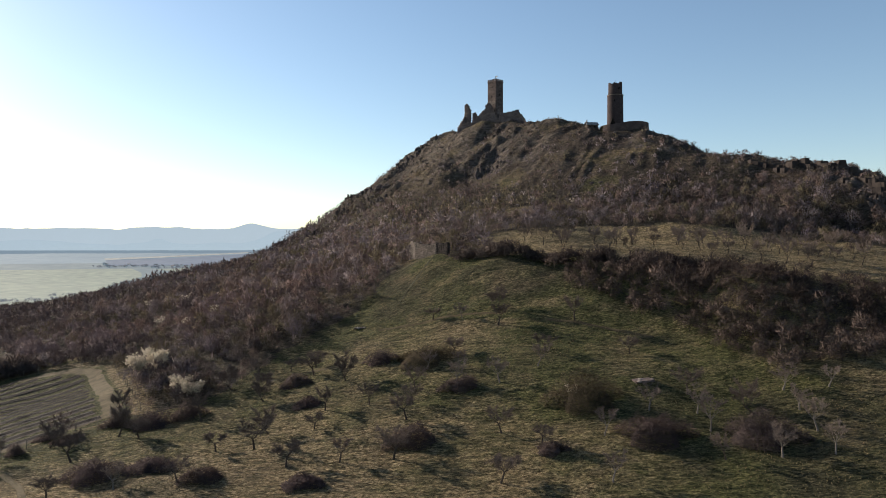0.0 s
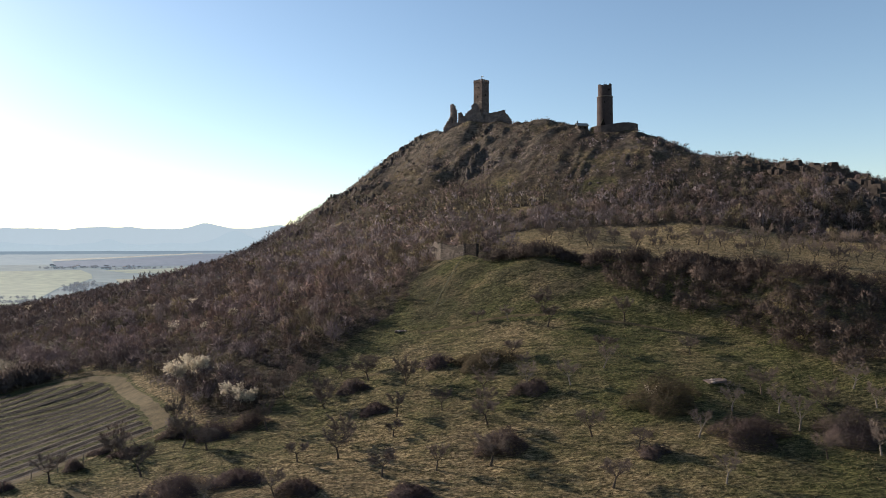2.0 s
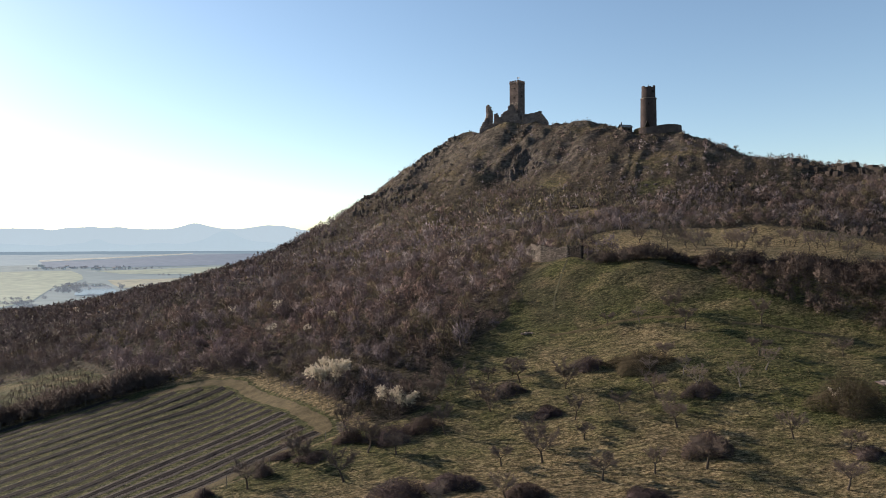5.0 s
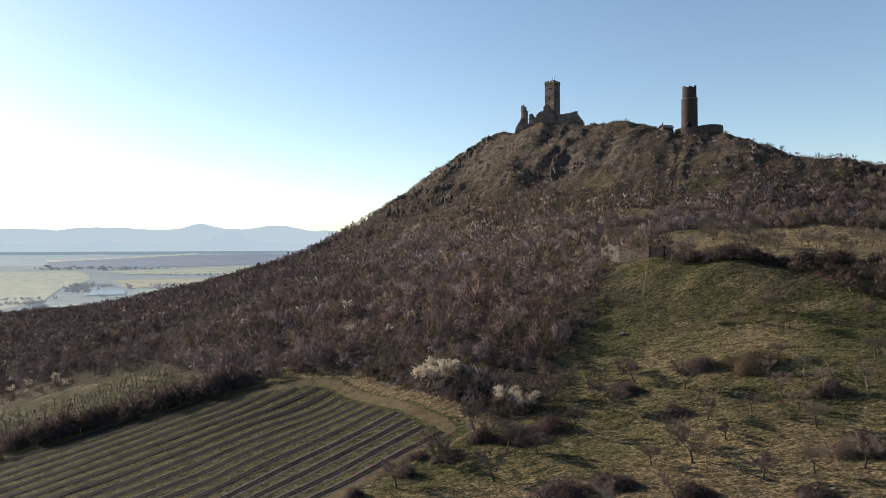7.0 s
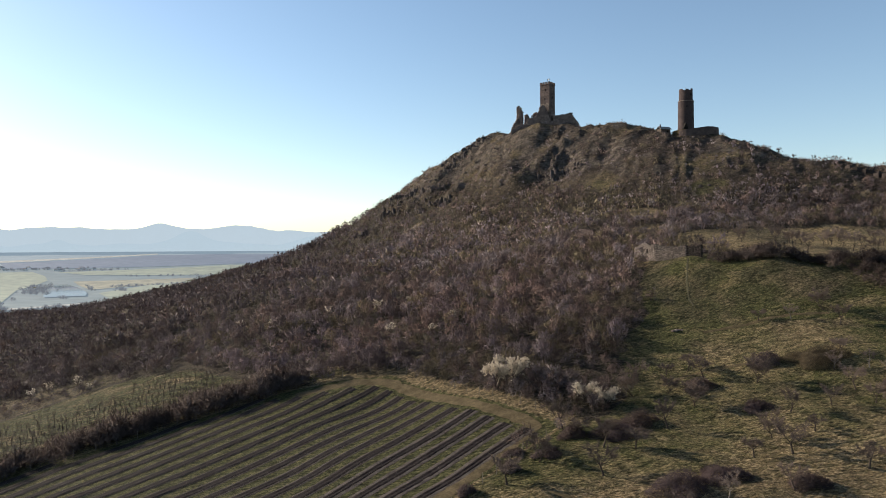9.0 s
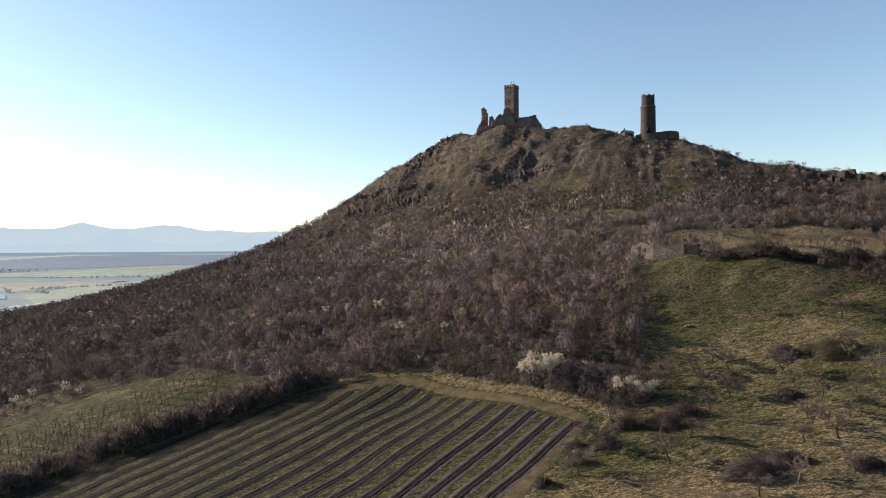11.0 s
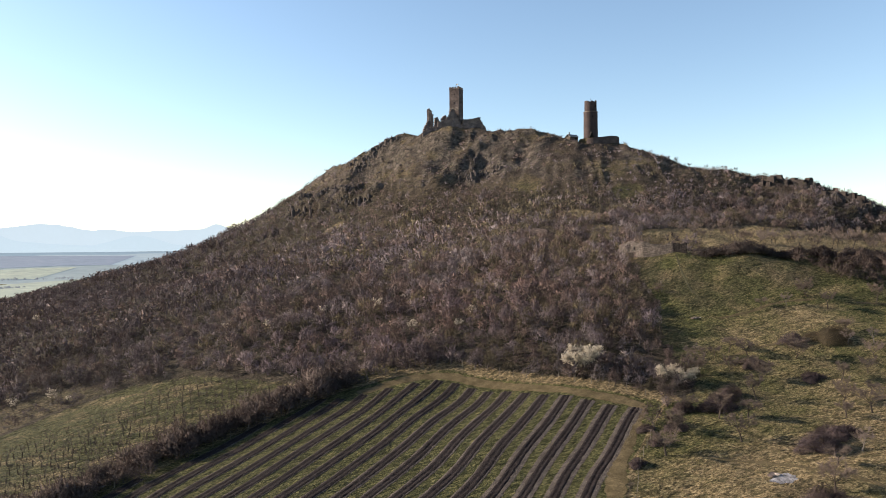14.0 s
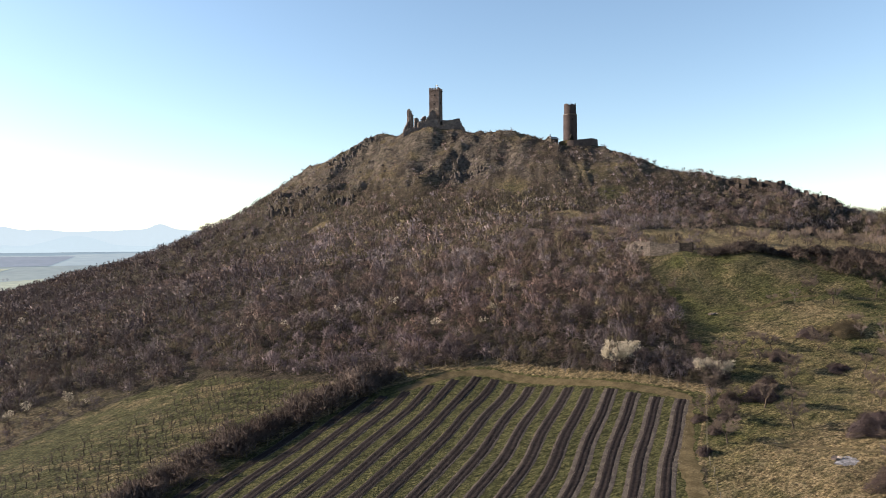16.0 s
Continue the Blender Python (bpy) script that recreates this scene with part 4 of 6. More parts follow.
def hut():
    h = new("hut")
    z = 104.5
    h.matrix_basis = pose(87.6, 409.5, z, 0, 0, 8)
    bm = bmesh.new()
    box(bm, 0, 0, -3, 6.6, 4.6, 5.9)
    part("wall", bm, BOARDS, h)
    bm = bmesh.new()
    vs = [bm.verts.new((x, y, zz)) for x in (-3.8, 3.8) for y, zz in ((-2.9, 2.6), (0.0, 4.5), (2.9, 2.6), (2.9, 2.4), (0, 4.25), (-2.9, 2.4))]
    for k in range(6):
        bm.faces.new((vs[k], vs[(k + 1) % 6], vs[6 + (k + 1) % 6], vs[6 + k]))
    bm.faces.new(vs[:6][::-1])
    bm.faces.new(vs[6:])
    part("roof", bm, TIN, h, "grey pitched roof")
    for x, w in ((-1.6, 0.9), (1.3, 1.1)):
        bm = bmesh.new()
        box(bm, x, -2.3, 0.9, w, 0.14, 0.9)
        part("window", bm, DARK, h)
    bm = bmesh.new()
    box(bm, -3.0, -1.0, 4.0, 0.5, 0.5, 1.6)
    part("chimney", bm, STONE, h)
    tagged(h, "small wooden hut with a grey pitched roof on the ridge", "hut")


square_tower()
ruins()
round_tower()
hut()


# ---- ruined wall by the meadow ----
def meadow_ruin():
    rng = np.random.default_rng(34)
    ruin = new("ruined_wall")
    low = line_of((0, 30), (1, 30))
    rubble("side_wall", (-10.6, 225), (-8.3, 215.5), low, line_of((0, 34.8), (0.3, 36.2), (0.6, 36.6), (0.8, 36.0), (1, 36.3)), 0.9, 0.6, 0.26, rng, ruin, WALL_STONE, "", lambda t, z: 0.62 < t < 0.7 and 33.4 < z < 34.6)
    rubble("front_wall", (-8.2, 215.1), (-1.8, 208.2), low, line_of((0, 36.3), (0.15, 35.9), (0.3, 35.3), (0.5, 35.7), (0.7, 35.3), (0.85, 35.7), (1, 35.9)), 0.9, 0.6, 0.26, rng, ruin, WALL_STONE)
    # End stretch coloured nearly black to paint the shade of its open recess.
    rubble("end_wall", (-1.5, 208.0), (1.5, 205.3), low, line_of((0, 35.9), (0.5, 35.5), (1, 36.0)), 0.9, 0.6, 0.26, rng, ruin, SHADE_AND_BASALT, "end of the wall coloured dark for its shade")
    rubble("back_wall", (-10.4, 225.6), (-4.5, 229), low, line_of((0, 35.2), (1, 34.0)), 0.8, 0.75, 0.3, rng, ruin, WALL_STONE)
    tagged(ruin, "long ruined rubble stone wall with an uneven top at the meadow's head", "ruin")
    bits = new("broken_wall_stub")
    rubble("wall", (-4.2, 303), (0.6, 295), line_of((0, 39), (1, 39)), line_of((0, 43.2), (0.5, 43.6), (1, 42.6)), 0.8, 0.6, 0.4, rng, bits, STONE)
    tagged(bits, "short pale stub of a ruined wall in the scrub", "ruin")


meadow_ruin()


# ---- rocks ----
def boulder_form(seed, squash=0.7):
    bm = bmesh.new()
    bmesh.ops.create_icosphere(bm, subdivisions=2, radius=1)
    for v in bm.verts:
        d = 1 + 0.35 * noise.noise(v.co * 1.3 + Vector((seed * 7.1, 0, 0))) + 0.18 * noise.noise(v.co * 3.1 + Vector((0, seed * 3.7, 0)))
        v.co = Vector((round(v.co.x * d * 2.4) / 2.4 * 0.5 + v.co.x * d * 0.5, v.co.y * d, v.co.z * d * squash))
    return bm


def crags():
    """Basalt outcrops: clusters of upright jointed columns with broken tops."""
    rng = np.random.default_rng(35)
    shapes = []
    hexa = [(math.cos(math.pi * k / 3), math.sin(math.pi * k / 3)) for k in range(6)]
    for _ in range(5):
        v = [(a, b, 0) for a, b in hexa] + [(0.88 * a, 0.88 * b, 1 + rng.uniform(-0.06, 0.06)) for a, b in hexa]
        f = [(k, (k + 1) % 6, 6 + (k + 1) % 6, 6 + k) for k in range(6)] + [(6, 7, 8, 9), (6, 9, 10, 11)]
        shapes.append(mesh_of("column", v, f, BASALT))
    for cx, cy, wide, deep, tall, count in ((-72, 517, 8, 4, 7.5, 46), (-60, 505, 8, 4, 7, 46), (-53, 492, 7, 4, 5.5, 36), (-43, 486, 8, 4, 4.5, 36), (-14, 512, 9, 5, 4.2, 44), (-4, 508, 6, 4, 3.2, 26), (22, 420, 9, 5, 5.5, 44), (30, 430, 8, 4, 4.5, 36),
                                          (-30, 505, 8, 4, 4.0, 34), (164, 262, 6, 4, 4.2, 30), (166, 276, 6, 4, 3.4, 28), (161, 291, 6, 4, 3.0, 26), (174, 300, 6, 4, 3.2, 26), (181, 288, 6, 4, 3.2, 26), (190, 284, 2.5, 2, 11, 16), (185, 289, 3, 2, 9, 16), (178, 295, 3, 2, 8, 14), (-124, 548, 9, 5, 3.5, 32)):
        thing = new("basalt_crag")
        thing.matrix_basis = pose(cx, cy, h1(cx, cy))
        inv = thing.matrix_basis.inverted()
        for _ in range(count):
            x, y = cx + rng.normal(0, wide * 0.5), cy + rng.normal(0, deep * 0.45)
            r = rng.uniform(0.5, 1.1)
            z = h1(x, y)
            top = z + tall * rng.uniform(0.0, 0.28) * math.exp(-((x - cx) / wide) ** 2)
            c = under("column", shapes[rng.integers(0, 5)], thing)
            c.matrix_basis = inv @ pose(x, y, z - 2.5, rng.normal(0, 9), rng.normal(0, 9), rng.uniform(0, 60)) @ Matrix.Diagonal((r, r, top - z + 2.5, 1))
        tagged(thing, "dark jointed basalt crag jutting from the steep slope", "rock", "crags on the hill")
    # jointed rock faces
    for (ax, ay), (bx, by), h in CLIFFS:
        n = math.hypot(bx - ax, by - ay)
        ux, uy = (bx - ax) / n, (by - ay) / n
        thing = new("cliff")
        thing.matrix_basis = pose((ax + bx) / 2, (ay + by) / 2, h1((ax + bx) / 2, (ay + by) / 2))
        inv = thing.matrix_basis.inverted()
        for _ in range(int(n * 1.5)):
            t, q, r = rng.uniform(-1, n + 1), rng.uniform(-1.6, 1.6), rng.uniform(0.7, 1.7)
            x, y = ax + ux * t + uy * q, ay + uy * t - ux * q
            z, up = h1(x - uy * 1.5, y + ux * 1.5), h1(x + uy * 2.2, y - ux * 2.2)
            top = z + max(up - z, 0.5) * rng.uniform(0.05, 0.65)
            c = under("column", shapes[rng.integers(0, 5)], thing)
            c.matrix_basis = inv @ pose(x, y, z - 2.0, rng.normal(0, 11), rng.normal(0, 11), rng.uniform(0, 60)) @ Matrix.Diagonal((r, r * 0.8, top - z + 2.0, 1))
        tagged(thing, "steep dark face of jointed basalt columns on the hillside", "rock", "cliffs on the hill")
    # blocky ledges along the ridge
    for places in LEDGES:
        thing = new("rock_ledge")
        x0, y0, _ = places[0]
        thing.matrix_basis = pose(x0, y0, h1(x0, y0))
        for x, y, h in places:
            for k in range(4):
                px, py = x + rng.normal(0, 1.8), y + rng.normal(0, 1.8)
                z = h1(px, py)
                bm = bmesh.new()
                box(bm, px - x0, py - y0, z - h1(x0, y0) - 1.5, rng.uniform(2.4, 4.6), rng.uniform(2.2, 3.6), 1.5 + h * rng.uniform(0.45, 1.0), rng.uniform(0.2, 0.7), rng.uniform(0.8, 0.96))
                bmesh.ops.subdivide_edges(bm, edges=bm.edges[:], cuts=1, use_grid_fill=True)
                for v in bm.verts:
                    v.co += noise.noise_vector(v.co * 0.7 + Vector((px, py, 0))) * 0.45
                part("block", bm, SHADE_AND_BASALT, thing)
        tagged(thing, "dark blocky basalt ledge standing on the skyline ridge", "rock", "ledges on the ridge")
    # loose rocks on the slope
    forms = []
    for s in range(5):
        bm = boulder_form(s)
        bmesh.ops.triangulate(bm, faces=bm.faces[:])
        bm.verts.index_update()
        forms.append((np.array([v.co[:] for v in bm.verts]), np.array([[v.index for v in f.verts] for f in bm.faces])))
        bm.free()
    x, y = jitter_net(-130, 190, 240, 580, 4.6, rng)
    z = broad_form(x, y)
    keep = (z > 60) & (rng.uniform(size=len(x)) < 0.55 * (0.6 + wave_noise(x, y, 25, 81))) & ~((y > 550 - 0.25 * x) & (x > -40))
    x, y = x[keep], y[keep]
    me = scatter("slope_rocks", forms, x, y, rng.uniform(0.3, 1.0, len(x)) ** 1.4 * 1.2, np.full((len(x), 3), 0.1), BASALT, rng, 0.2)
    tagged(new("slope_rocks", me), "dark basalt boulders strewn on the upper slope", "rocks", kind="stuff")


crags()


# ---- single trees ----
def tube(points, radii, sides=6):
    """A tapered limb through points."""
    pts = np.array(points, float)
    vs, fs = [], []
    for i, p in enumerate(pts):
        d = pts[min(i + 1, len(pts) - 1)] - pts[max(i - 1, 0)]
        d /= np.linalg.norm(d) + 1e-9
        u = np.cross(d, (0.3, 0.9, 0.1))
        u /= np.linalg.norm(u) + 1e-9
        w = np.cross(d, u)
        for k in range(sides):
            a = 2 * math.pi * k / sides
            vs.append(p + radii[i] * (math.cos(a) * u + math.sin(a) * w))
    for i in range(len(pts) - 1):
        for k in range(sides):
            a, b = i * sides + k, i * sides + (k + 1) % sides
            fs.append((a, b, b + sides, a + sides))
    return np.array(vs), np.array(fs)


def tree_parts(rng, tall, spread, fork, trunk, limbs, twigs, width, upright=0.35, lean=0.1):
    """Limb tubes and twigs of a bare fruit tree."""
    vs, fs, start = [], [], 0

    def add(points, radii, sides):
        nonlocal start
        v, f = tube(points, radii, sides)
        vs.append(v)
        fs.append(f + start)
        start += len(v)

    top = np.array([rng.normal(0, lean) * tall, rng.normal(0, lean) * tall, fork * tall])
    add([(0, 0, -0.3), (0, 0, 0.05 * tall), top * 0.55 + rng.normal(0, 0.05, 3), top], [trunk * 1.5, trunk * 1.1, trunk * 0.9, trunk * 0.75], 7)
    ends = []
    for k in range(limbs):
        a = 2 * math.pi * (k + rng.uniform(-0.3, 0.3)) / limbs
        reach = spread * rng.uniform(0.45, 0.75)
        rise = (tall - top[2]) * rng.uniform(0.45, 0.85)
        mid = top + np.array([math.cos(a) * reach * 0.55, math.sin(a) * reach * 0.55, rise * 0.4]) + rng.normal(0, 0.06 * spread, 3)
        end = top + np.array([math.cos(a) * reach, math.sin(a) * reach, rise])
        add([top - (0, 0, 0.1), mid, end], [trunk * 0.40, trunk * 0.20, trunk * 0.06], 5)
        for j in range(4):
            s = rng.uniform(0.25, 1.0)
            base = mid + (end - mid) * s if j else mid
            d = rng.normal(size=3)
            d[2] = abs(d[2]) * 0.6 + upright
            d[:2] += np.array([math.cos(a), math.sin(a)]) * 0.5
            tip = base + d / np.linalg.norm(d) * spread * rng.uniform(0.3, 0.5)
            add([base, tip], [trunk * 0.085, trunk * 0.025], 3)
            ends.append((base, tip))
        ends.append((mid, end))
    e = np.array(ends)
    k = rng.integers(0, len(e), twigs)
    t = rng.uniform(0.25, 1.05, twigs)[:, None]
    base = e[k, 0] + (e[k, 1] - e[k, 0]) * t
    d = rng.normal(size=(twigs, 3))
    d[:, 2] += upright
    d += (base - top) / spread * 0.8
    d /= np.linalg.norm(d, axis=1)[:, None]
    tip = base + d * (rng.uniform(0.12, 0.34, twigs) * spread)[:, None]
    tip[:, 2] = np.clip(tip[:, 2], fork * tall * 0.7, tall * 1.05)
    return (np.concatenate(vs), np.concatenate(fs)), ribbon(base, tip, rng.uniform(0.6, 1.4, twigs) * width, rng), (base, tip)


def bare_tree(seed, tall, spread, fork, trunk, limbs, twigs, width, label, group, bark=BARK, twig=FINE_TWIG, upright=0.35, lean=0.1, name="fruit_tree"):
    (lv, lf), (tv, tf), _ = tree_parts(np.random.default_rng(seed), tall, spread, fork, trunk, limbs, twigs, width, upright, lean)
    t = new(name)
    under("trunk", mesh_of("trunk", lv, lf, bark, None, "", True), t)
    under("crown", mesh_of("crown", tv, tf, twig), t)
    return tagged(t, label, "tree", group)


def plant(models, places, rng, low=0.8, high=1.2, used=None):
    """Copies of the model trees at plan places; the models themselves take the first places."""
    used = set() if used is None else used
    for k, (x, y) in enumerate(places):
        m = models[k % len(models)]
        p = Matrix.LocRotScale((x, y, h1(x, y)), Euler((0, 0, rng.uniform(0, 6.28))), None)
        s = rng.uniform(low, high)
        ob = m if m.name not in used else copy_thing(m, p)
        used.add(m.name)
        ob.matrix_basis = p
        ob.scale = (s, s, s * rng.uniform(0.92, 1.1))


OLD_TREES = [(-78.8, 120.1), (-63.2, 117.5), (-54.6, 124.3), (-45.6, 130.8), (-37.9, 115.4), (-31.3, 114.8), (-39.4, 102.7), (-28.5, 155.7), (-21.9, 128.9), (-22.5, 121.3), (-13.7, 128.6), (-5.5, 127.2),
             (-6.4, 120.7), (-15.9, 106.7), (-24.1, 106.4), (-7.6, 107.0), (9.4, 112.2), (8.2, 97.2), (12.8, 160.3), (-2.4, 169.9), (43.4, 123.0), (40.5, 99.3), (15.3, 106.7), (-63.7, 137.6), (-34.0, 155.1)]
MORE_TREES = [(-61.8, 132.9), (-5.3, 132.8), (2.0, 146.5), (-59.4, 127.1), (-58.1, 101.4), (-66.4, 95.2), (-41.3, 154.4), (-28, 150), (30, 158), (21, 143), (38, 141)]
PALE_TREES = [(18.7, 136.4), (10.7, 131.3), (25.2, 107.8), (34.5, 116.0), (42.1, 108.9), (59.8, 121.7), (67.1, 120.3), (59.0, 114.6), (57.9, 107.1), (48.8, 99.5), (56.5, 99.6), (42.5, 115.7), (23.3, 94.9), (-49.3, 103.5),
              (2.3, 131.9), (4.6, 167.2), (3.1, 139.3), (-3.2, 141.7)]
BUSHY_TREES = [(-71.5, 126.1), (-30.7, 121.5), (-36.0, 138.7), (-45.2, 147.9), (-20.1, 142.5), (51.4, 115.9), (-38, 146), (14, 168)]


def meadow_trees():
    rng = np.random.default_rng(41)
    lab = "leafless old fruit tree with a short trunk in rough meadow grass"
    models = [bare_tree(100 + k, tall, spread, fork, 0.16, limbs, 2100, 0.036, lab, "fruit trees in the meadow", upright=up, lean=0.05)
              for k, (tall, spread, fork, limbs, up) in enumerate([(4.4, 3.1, 0.40, 6, 0.15), (4.9, 2.8, 0.36, 7, 0.3), (3.9, 2.9, 0.42, 6, 0.1), (5.0, 2.5, 0.32, 6, 0.6), (3.5, 2.5, 0.42, 5, 0.15)])]
    plant(models, OLD_TREES + MORE_TREES, rng, 0.72, 1.15)
    lab = "leafless tree with pale silvery bark standing in the meadow"
    pale = [bare_tree(120 + k, tall, 2.3, 0.3, 0.14, 6, 1500, 0.034, lab, "pale-barked trees in the meadow", PALE_BARK, PALE_TWIG, 0.5) for k, tall in enumerate((5.4, 4.6))]
    plant(pale, PALE_TREES, rng, 0.8, 1.15)
    lab = "bushy leafless reddish-brown tree among the meadow grass"
    bushy = [bare_tree(130 + k, tall, 2.8, 0.15, 0.12, 8, 3000, 0.040, lab, "bushy trees in the meadow", BARK, FINE_TWIG, 0.6) for k, tall in enumerate((4.6, 5.4))]
    plant(bushy, BUSHY_TREES, rng, 0.75, 1.15)


def terrace_trees():
    rng = np.random.default_rng(42)
    lab = "leafless fruit tree in the old orchard on the terrace"
    models = [bare_tree(140 + k, tall, spread, 0.25, 0.13, 6, 1100, 0.062, lab, "orchard trees on the terrace", BARK, FINE_TWIG if k == 2 else PALE_TWIG, 1.1, 0.03, "orchard_tree") for k, (tall, spread) in enumerate(((5.6, 2.8), (6.6, 2.6), (5.0, 2.9), (5.6, 2.6)))]
    places = []
    for row in range(6):
        for k in range(28):
            x, y = 22 + k * 6.4 + row * 2.5 + rng.uniform(-1.2, 1.2), 207 + row * 8.5 - 0.30 * (k * 6.4) + rng.uniform(-1.2, 1.2)
            if inside(np.array([x]), np.array([y]), TERRACE)[0] and rng.uniform() < 0.6 and y - 203 + 0.42 * (x - 20) > 0:
                places.append((x, y))
    plant(models, places, rng, 0.75, 1.15)


def young_orchard():
    rng = np.random.default_rng(43)
    lab = "small leafless young orchard tree with a thin stem in mown grass"
    models = [bare_tree(150 + k, tall, 1.1, 0.34, 0.10, 4, 220, 0.042, lab, "young trees in the orchard", BARK, FINE_TWIG, 1.2, 0.02, "orchard_sapling") for k, tall in enumerate((3.1, 3.5, 2.7, 3.3))]
    places = []
    for row in range(24):
        for k in range(34):
            u, v = k * 4.7, row * 5.0
            x, y = -122 - 0.86 * u + 0.42 * v - 12, 200 - 0.42 * u + 0.80 * v - 6
            x, y = x + rng.uniform(-0.35, 0.35), y + rng.uniform(-0.35, 0.35)
            inn = inside(np.array([x]), np.array([y]), ORCHARD)[0] and line_distance(np.array([x]), np.array([y]), HEDGE)[0] > 5 and line_distance(np.array([x]), np.array([y]), ORCHARD[:6])[0] > 2.5
            if inn and x > -222 and rng.uniform() < 0.9:
                places.append((x, y))
    plant(models, places[:280], rng, 0.8, 1.2)


def hedge_trees():
    rng = np.random.default_rng(44)
    lab = "gnarled leafless tree with twisting limbs growing in the hedgerow"
    models = [bare_tree(160 + k, tall, 3.0, 0.25, 0.2, 6, 380, 0.04, lab, "hedgerow trees", BARK, FINE_TWIG, 0.4, 0.15, "hedge_tree") for k, tall in enumerate((5.6, 4.6))]
    plant(models, [(-127, 200), (-130, 199), (-138, 196), (-150, 191), (-176, 176), (-180, 174), (-121, 202), (-184, 172)], rng, 0.8, 1.1)


def blossom_tree(seed, tall, spread, petals, label):
    rng = np.random.default_rng(seed)
    (lv, lf), (tv, tf), (base, tip) = tree_parts(rng, tall, spread, 0.22, 0.16, 7, 700, 0.03, 0.35)
    t = new("blossoming_tree")
    under("trunk", mesh_of("trunk", lv, lf, BARK, None, "", True), t)
    under("twigs", mesh_of("twigs", tv, tf, FINE_TWIG), t)
    k = rng.integers(0, len(base), petals)
    c = base[k] + (tip[k] - base[k]) * rng.uniform(0.2, 1.1, petals)[:, None] + rng.normal(0, 0.05, (petals, 3))
    d = rng.normal(size=(petals, 3))
    d /= np.linalg.norm(d, axis=1)[:, None]
    pv, pf = ribbon(c - d * 0.09, c + d * 0.09, rng.uniform(0.12, 0.24, petals), rng)
    under("blossom", mesh_of("blossom", pv, pf, BLOSSOM), t, "creamy white blossom")
    return tagged(t, label, "tree", "blossoming trees")


def blossoms():
    rng = np.random.default_rng(45)
    big = [blossom_tree(170, 5.4, 4.4, 11000, "wide fruit tree in full creamy white blossom at the scrub's edge")]
    plant(big, [(-70, 163.5)], rng, 1.2, 1.21)
    mid = [blossom_tree(171, 4.6, 3.2, 3800, "fruit tree half covered in creamy white blossom in the scrub")]
    plant(mid, [(-56, 148), (-52.5, 145)], rng, 0.85, 1.0)
    small = [blossom_tree(180 + k, 4.6, 2.0, 420, "slender tree in thin white blossom among bare scrub") for k in range(3)]
    plant(small, [(-207, 265), (-211, 261), (-196, 261), (-191, 257), (44, 332), (58, 315), (77, 258), (149, 273), (-112, 262), (-53, 216), (-83, 257), (-72, 220), (-94, 253), (-91, 223), (-131, 260), (-56, 234), (7, 308), (-218, 386), (-143, 271), (-79, 214), (22, 121)], rng, 0.5, 1.1)


def ridge_trees():
    rng = np.random.default_rng(47)
    lab = "small leafless tree standing on the rocky skyline"
    models = [bare_tree(190 + k, tall, 2.2, 0.2, 0.16, 6, 420, 0.10, lab, "trees on the skyline", BARK, FINE_TWIG, 0.6, 0.08, "ridge_tree") for k, tall in enumerate((4.6, 3.6))]
    plant(models, [(152, 333), (147, 338), (141, 345), (134, 352), (129, 358), (156, 326), (-108, 566), (-113, 570), (-118, 575), (-104, 561), (-124, 582), (-134, 592), (-150, 607), (82, 414), (79, 417), (-167, 626)], rng, 0.4, 0.8)


meadow_trees()
ridge_trees()
terrace_trees()
young_orchard()
hedge_trees()
blossoms()


# ---- bushes in the meadow: x, y, half width, height ----
BUSHES = [(-13.6, 149.6, 3.6, 2.0), (-3.5, 146.1, 7.0, 2.5), (-31.1, 145.9, 3.6, 1.8), (-26.1, 133.0, 3.0, 1.3), (-5.2, 111.9, 4.6, 2.6), (3.2, 131.4, 3.9, 1.8), (24.4, 119.7, 7.0, 4.3), (32.7, 106.4, 6.1, 3.0), (49.0, 105.5, 6.4, 3.7),
          (-46.6, 110.2, 4.6, 1.6), (-63.2, 133.7, 3.0, 1.7), (-69.5, 128.2, 2.8, 0.5), (-55.5, 131.3, 4.8, 2.6), (-49.5, 134.5, 3.6, 2.2), (16.4, 104.2, 2.5, 1.1), (-20.2, 99.7, 3.4, 1.2), (-36.2, 103.8, 3.6, 1.2), (-75.0, 130.7, 2.2, 0.6),
          (-54.7, 107.9, 4.9, 2.4), (-71.8, 92.8, 4.9, 2.6), (-77.1, 124.7, 1.7, 2.2), (-85.7, 119.5, 1.6, 1.0)]


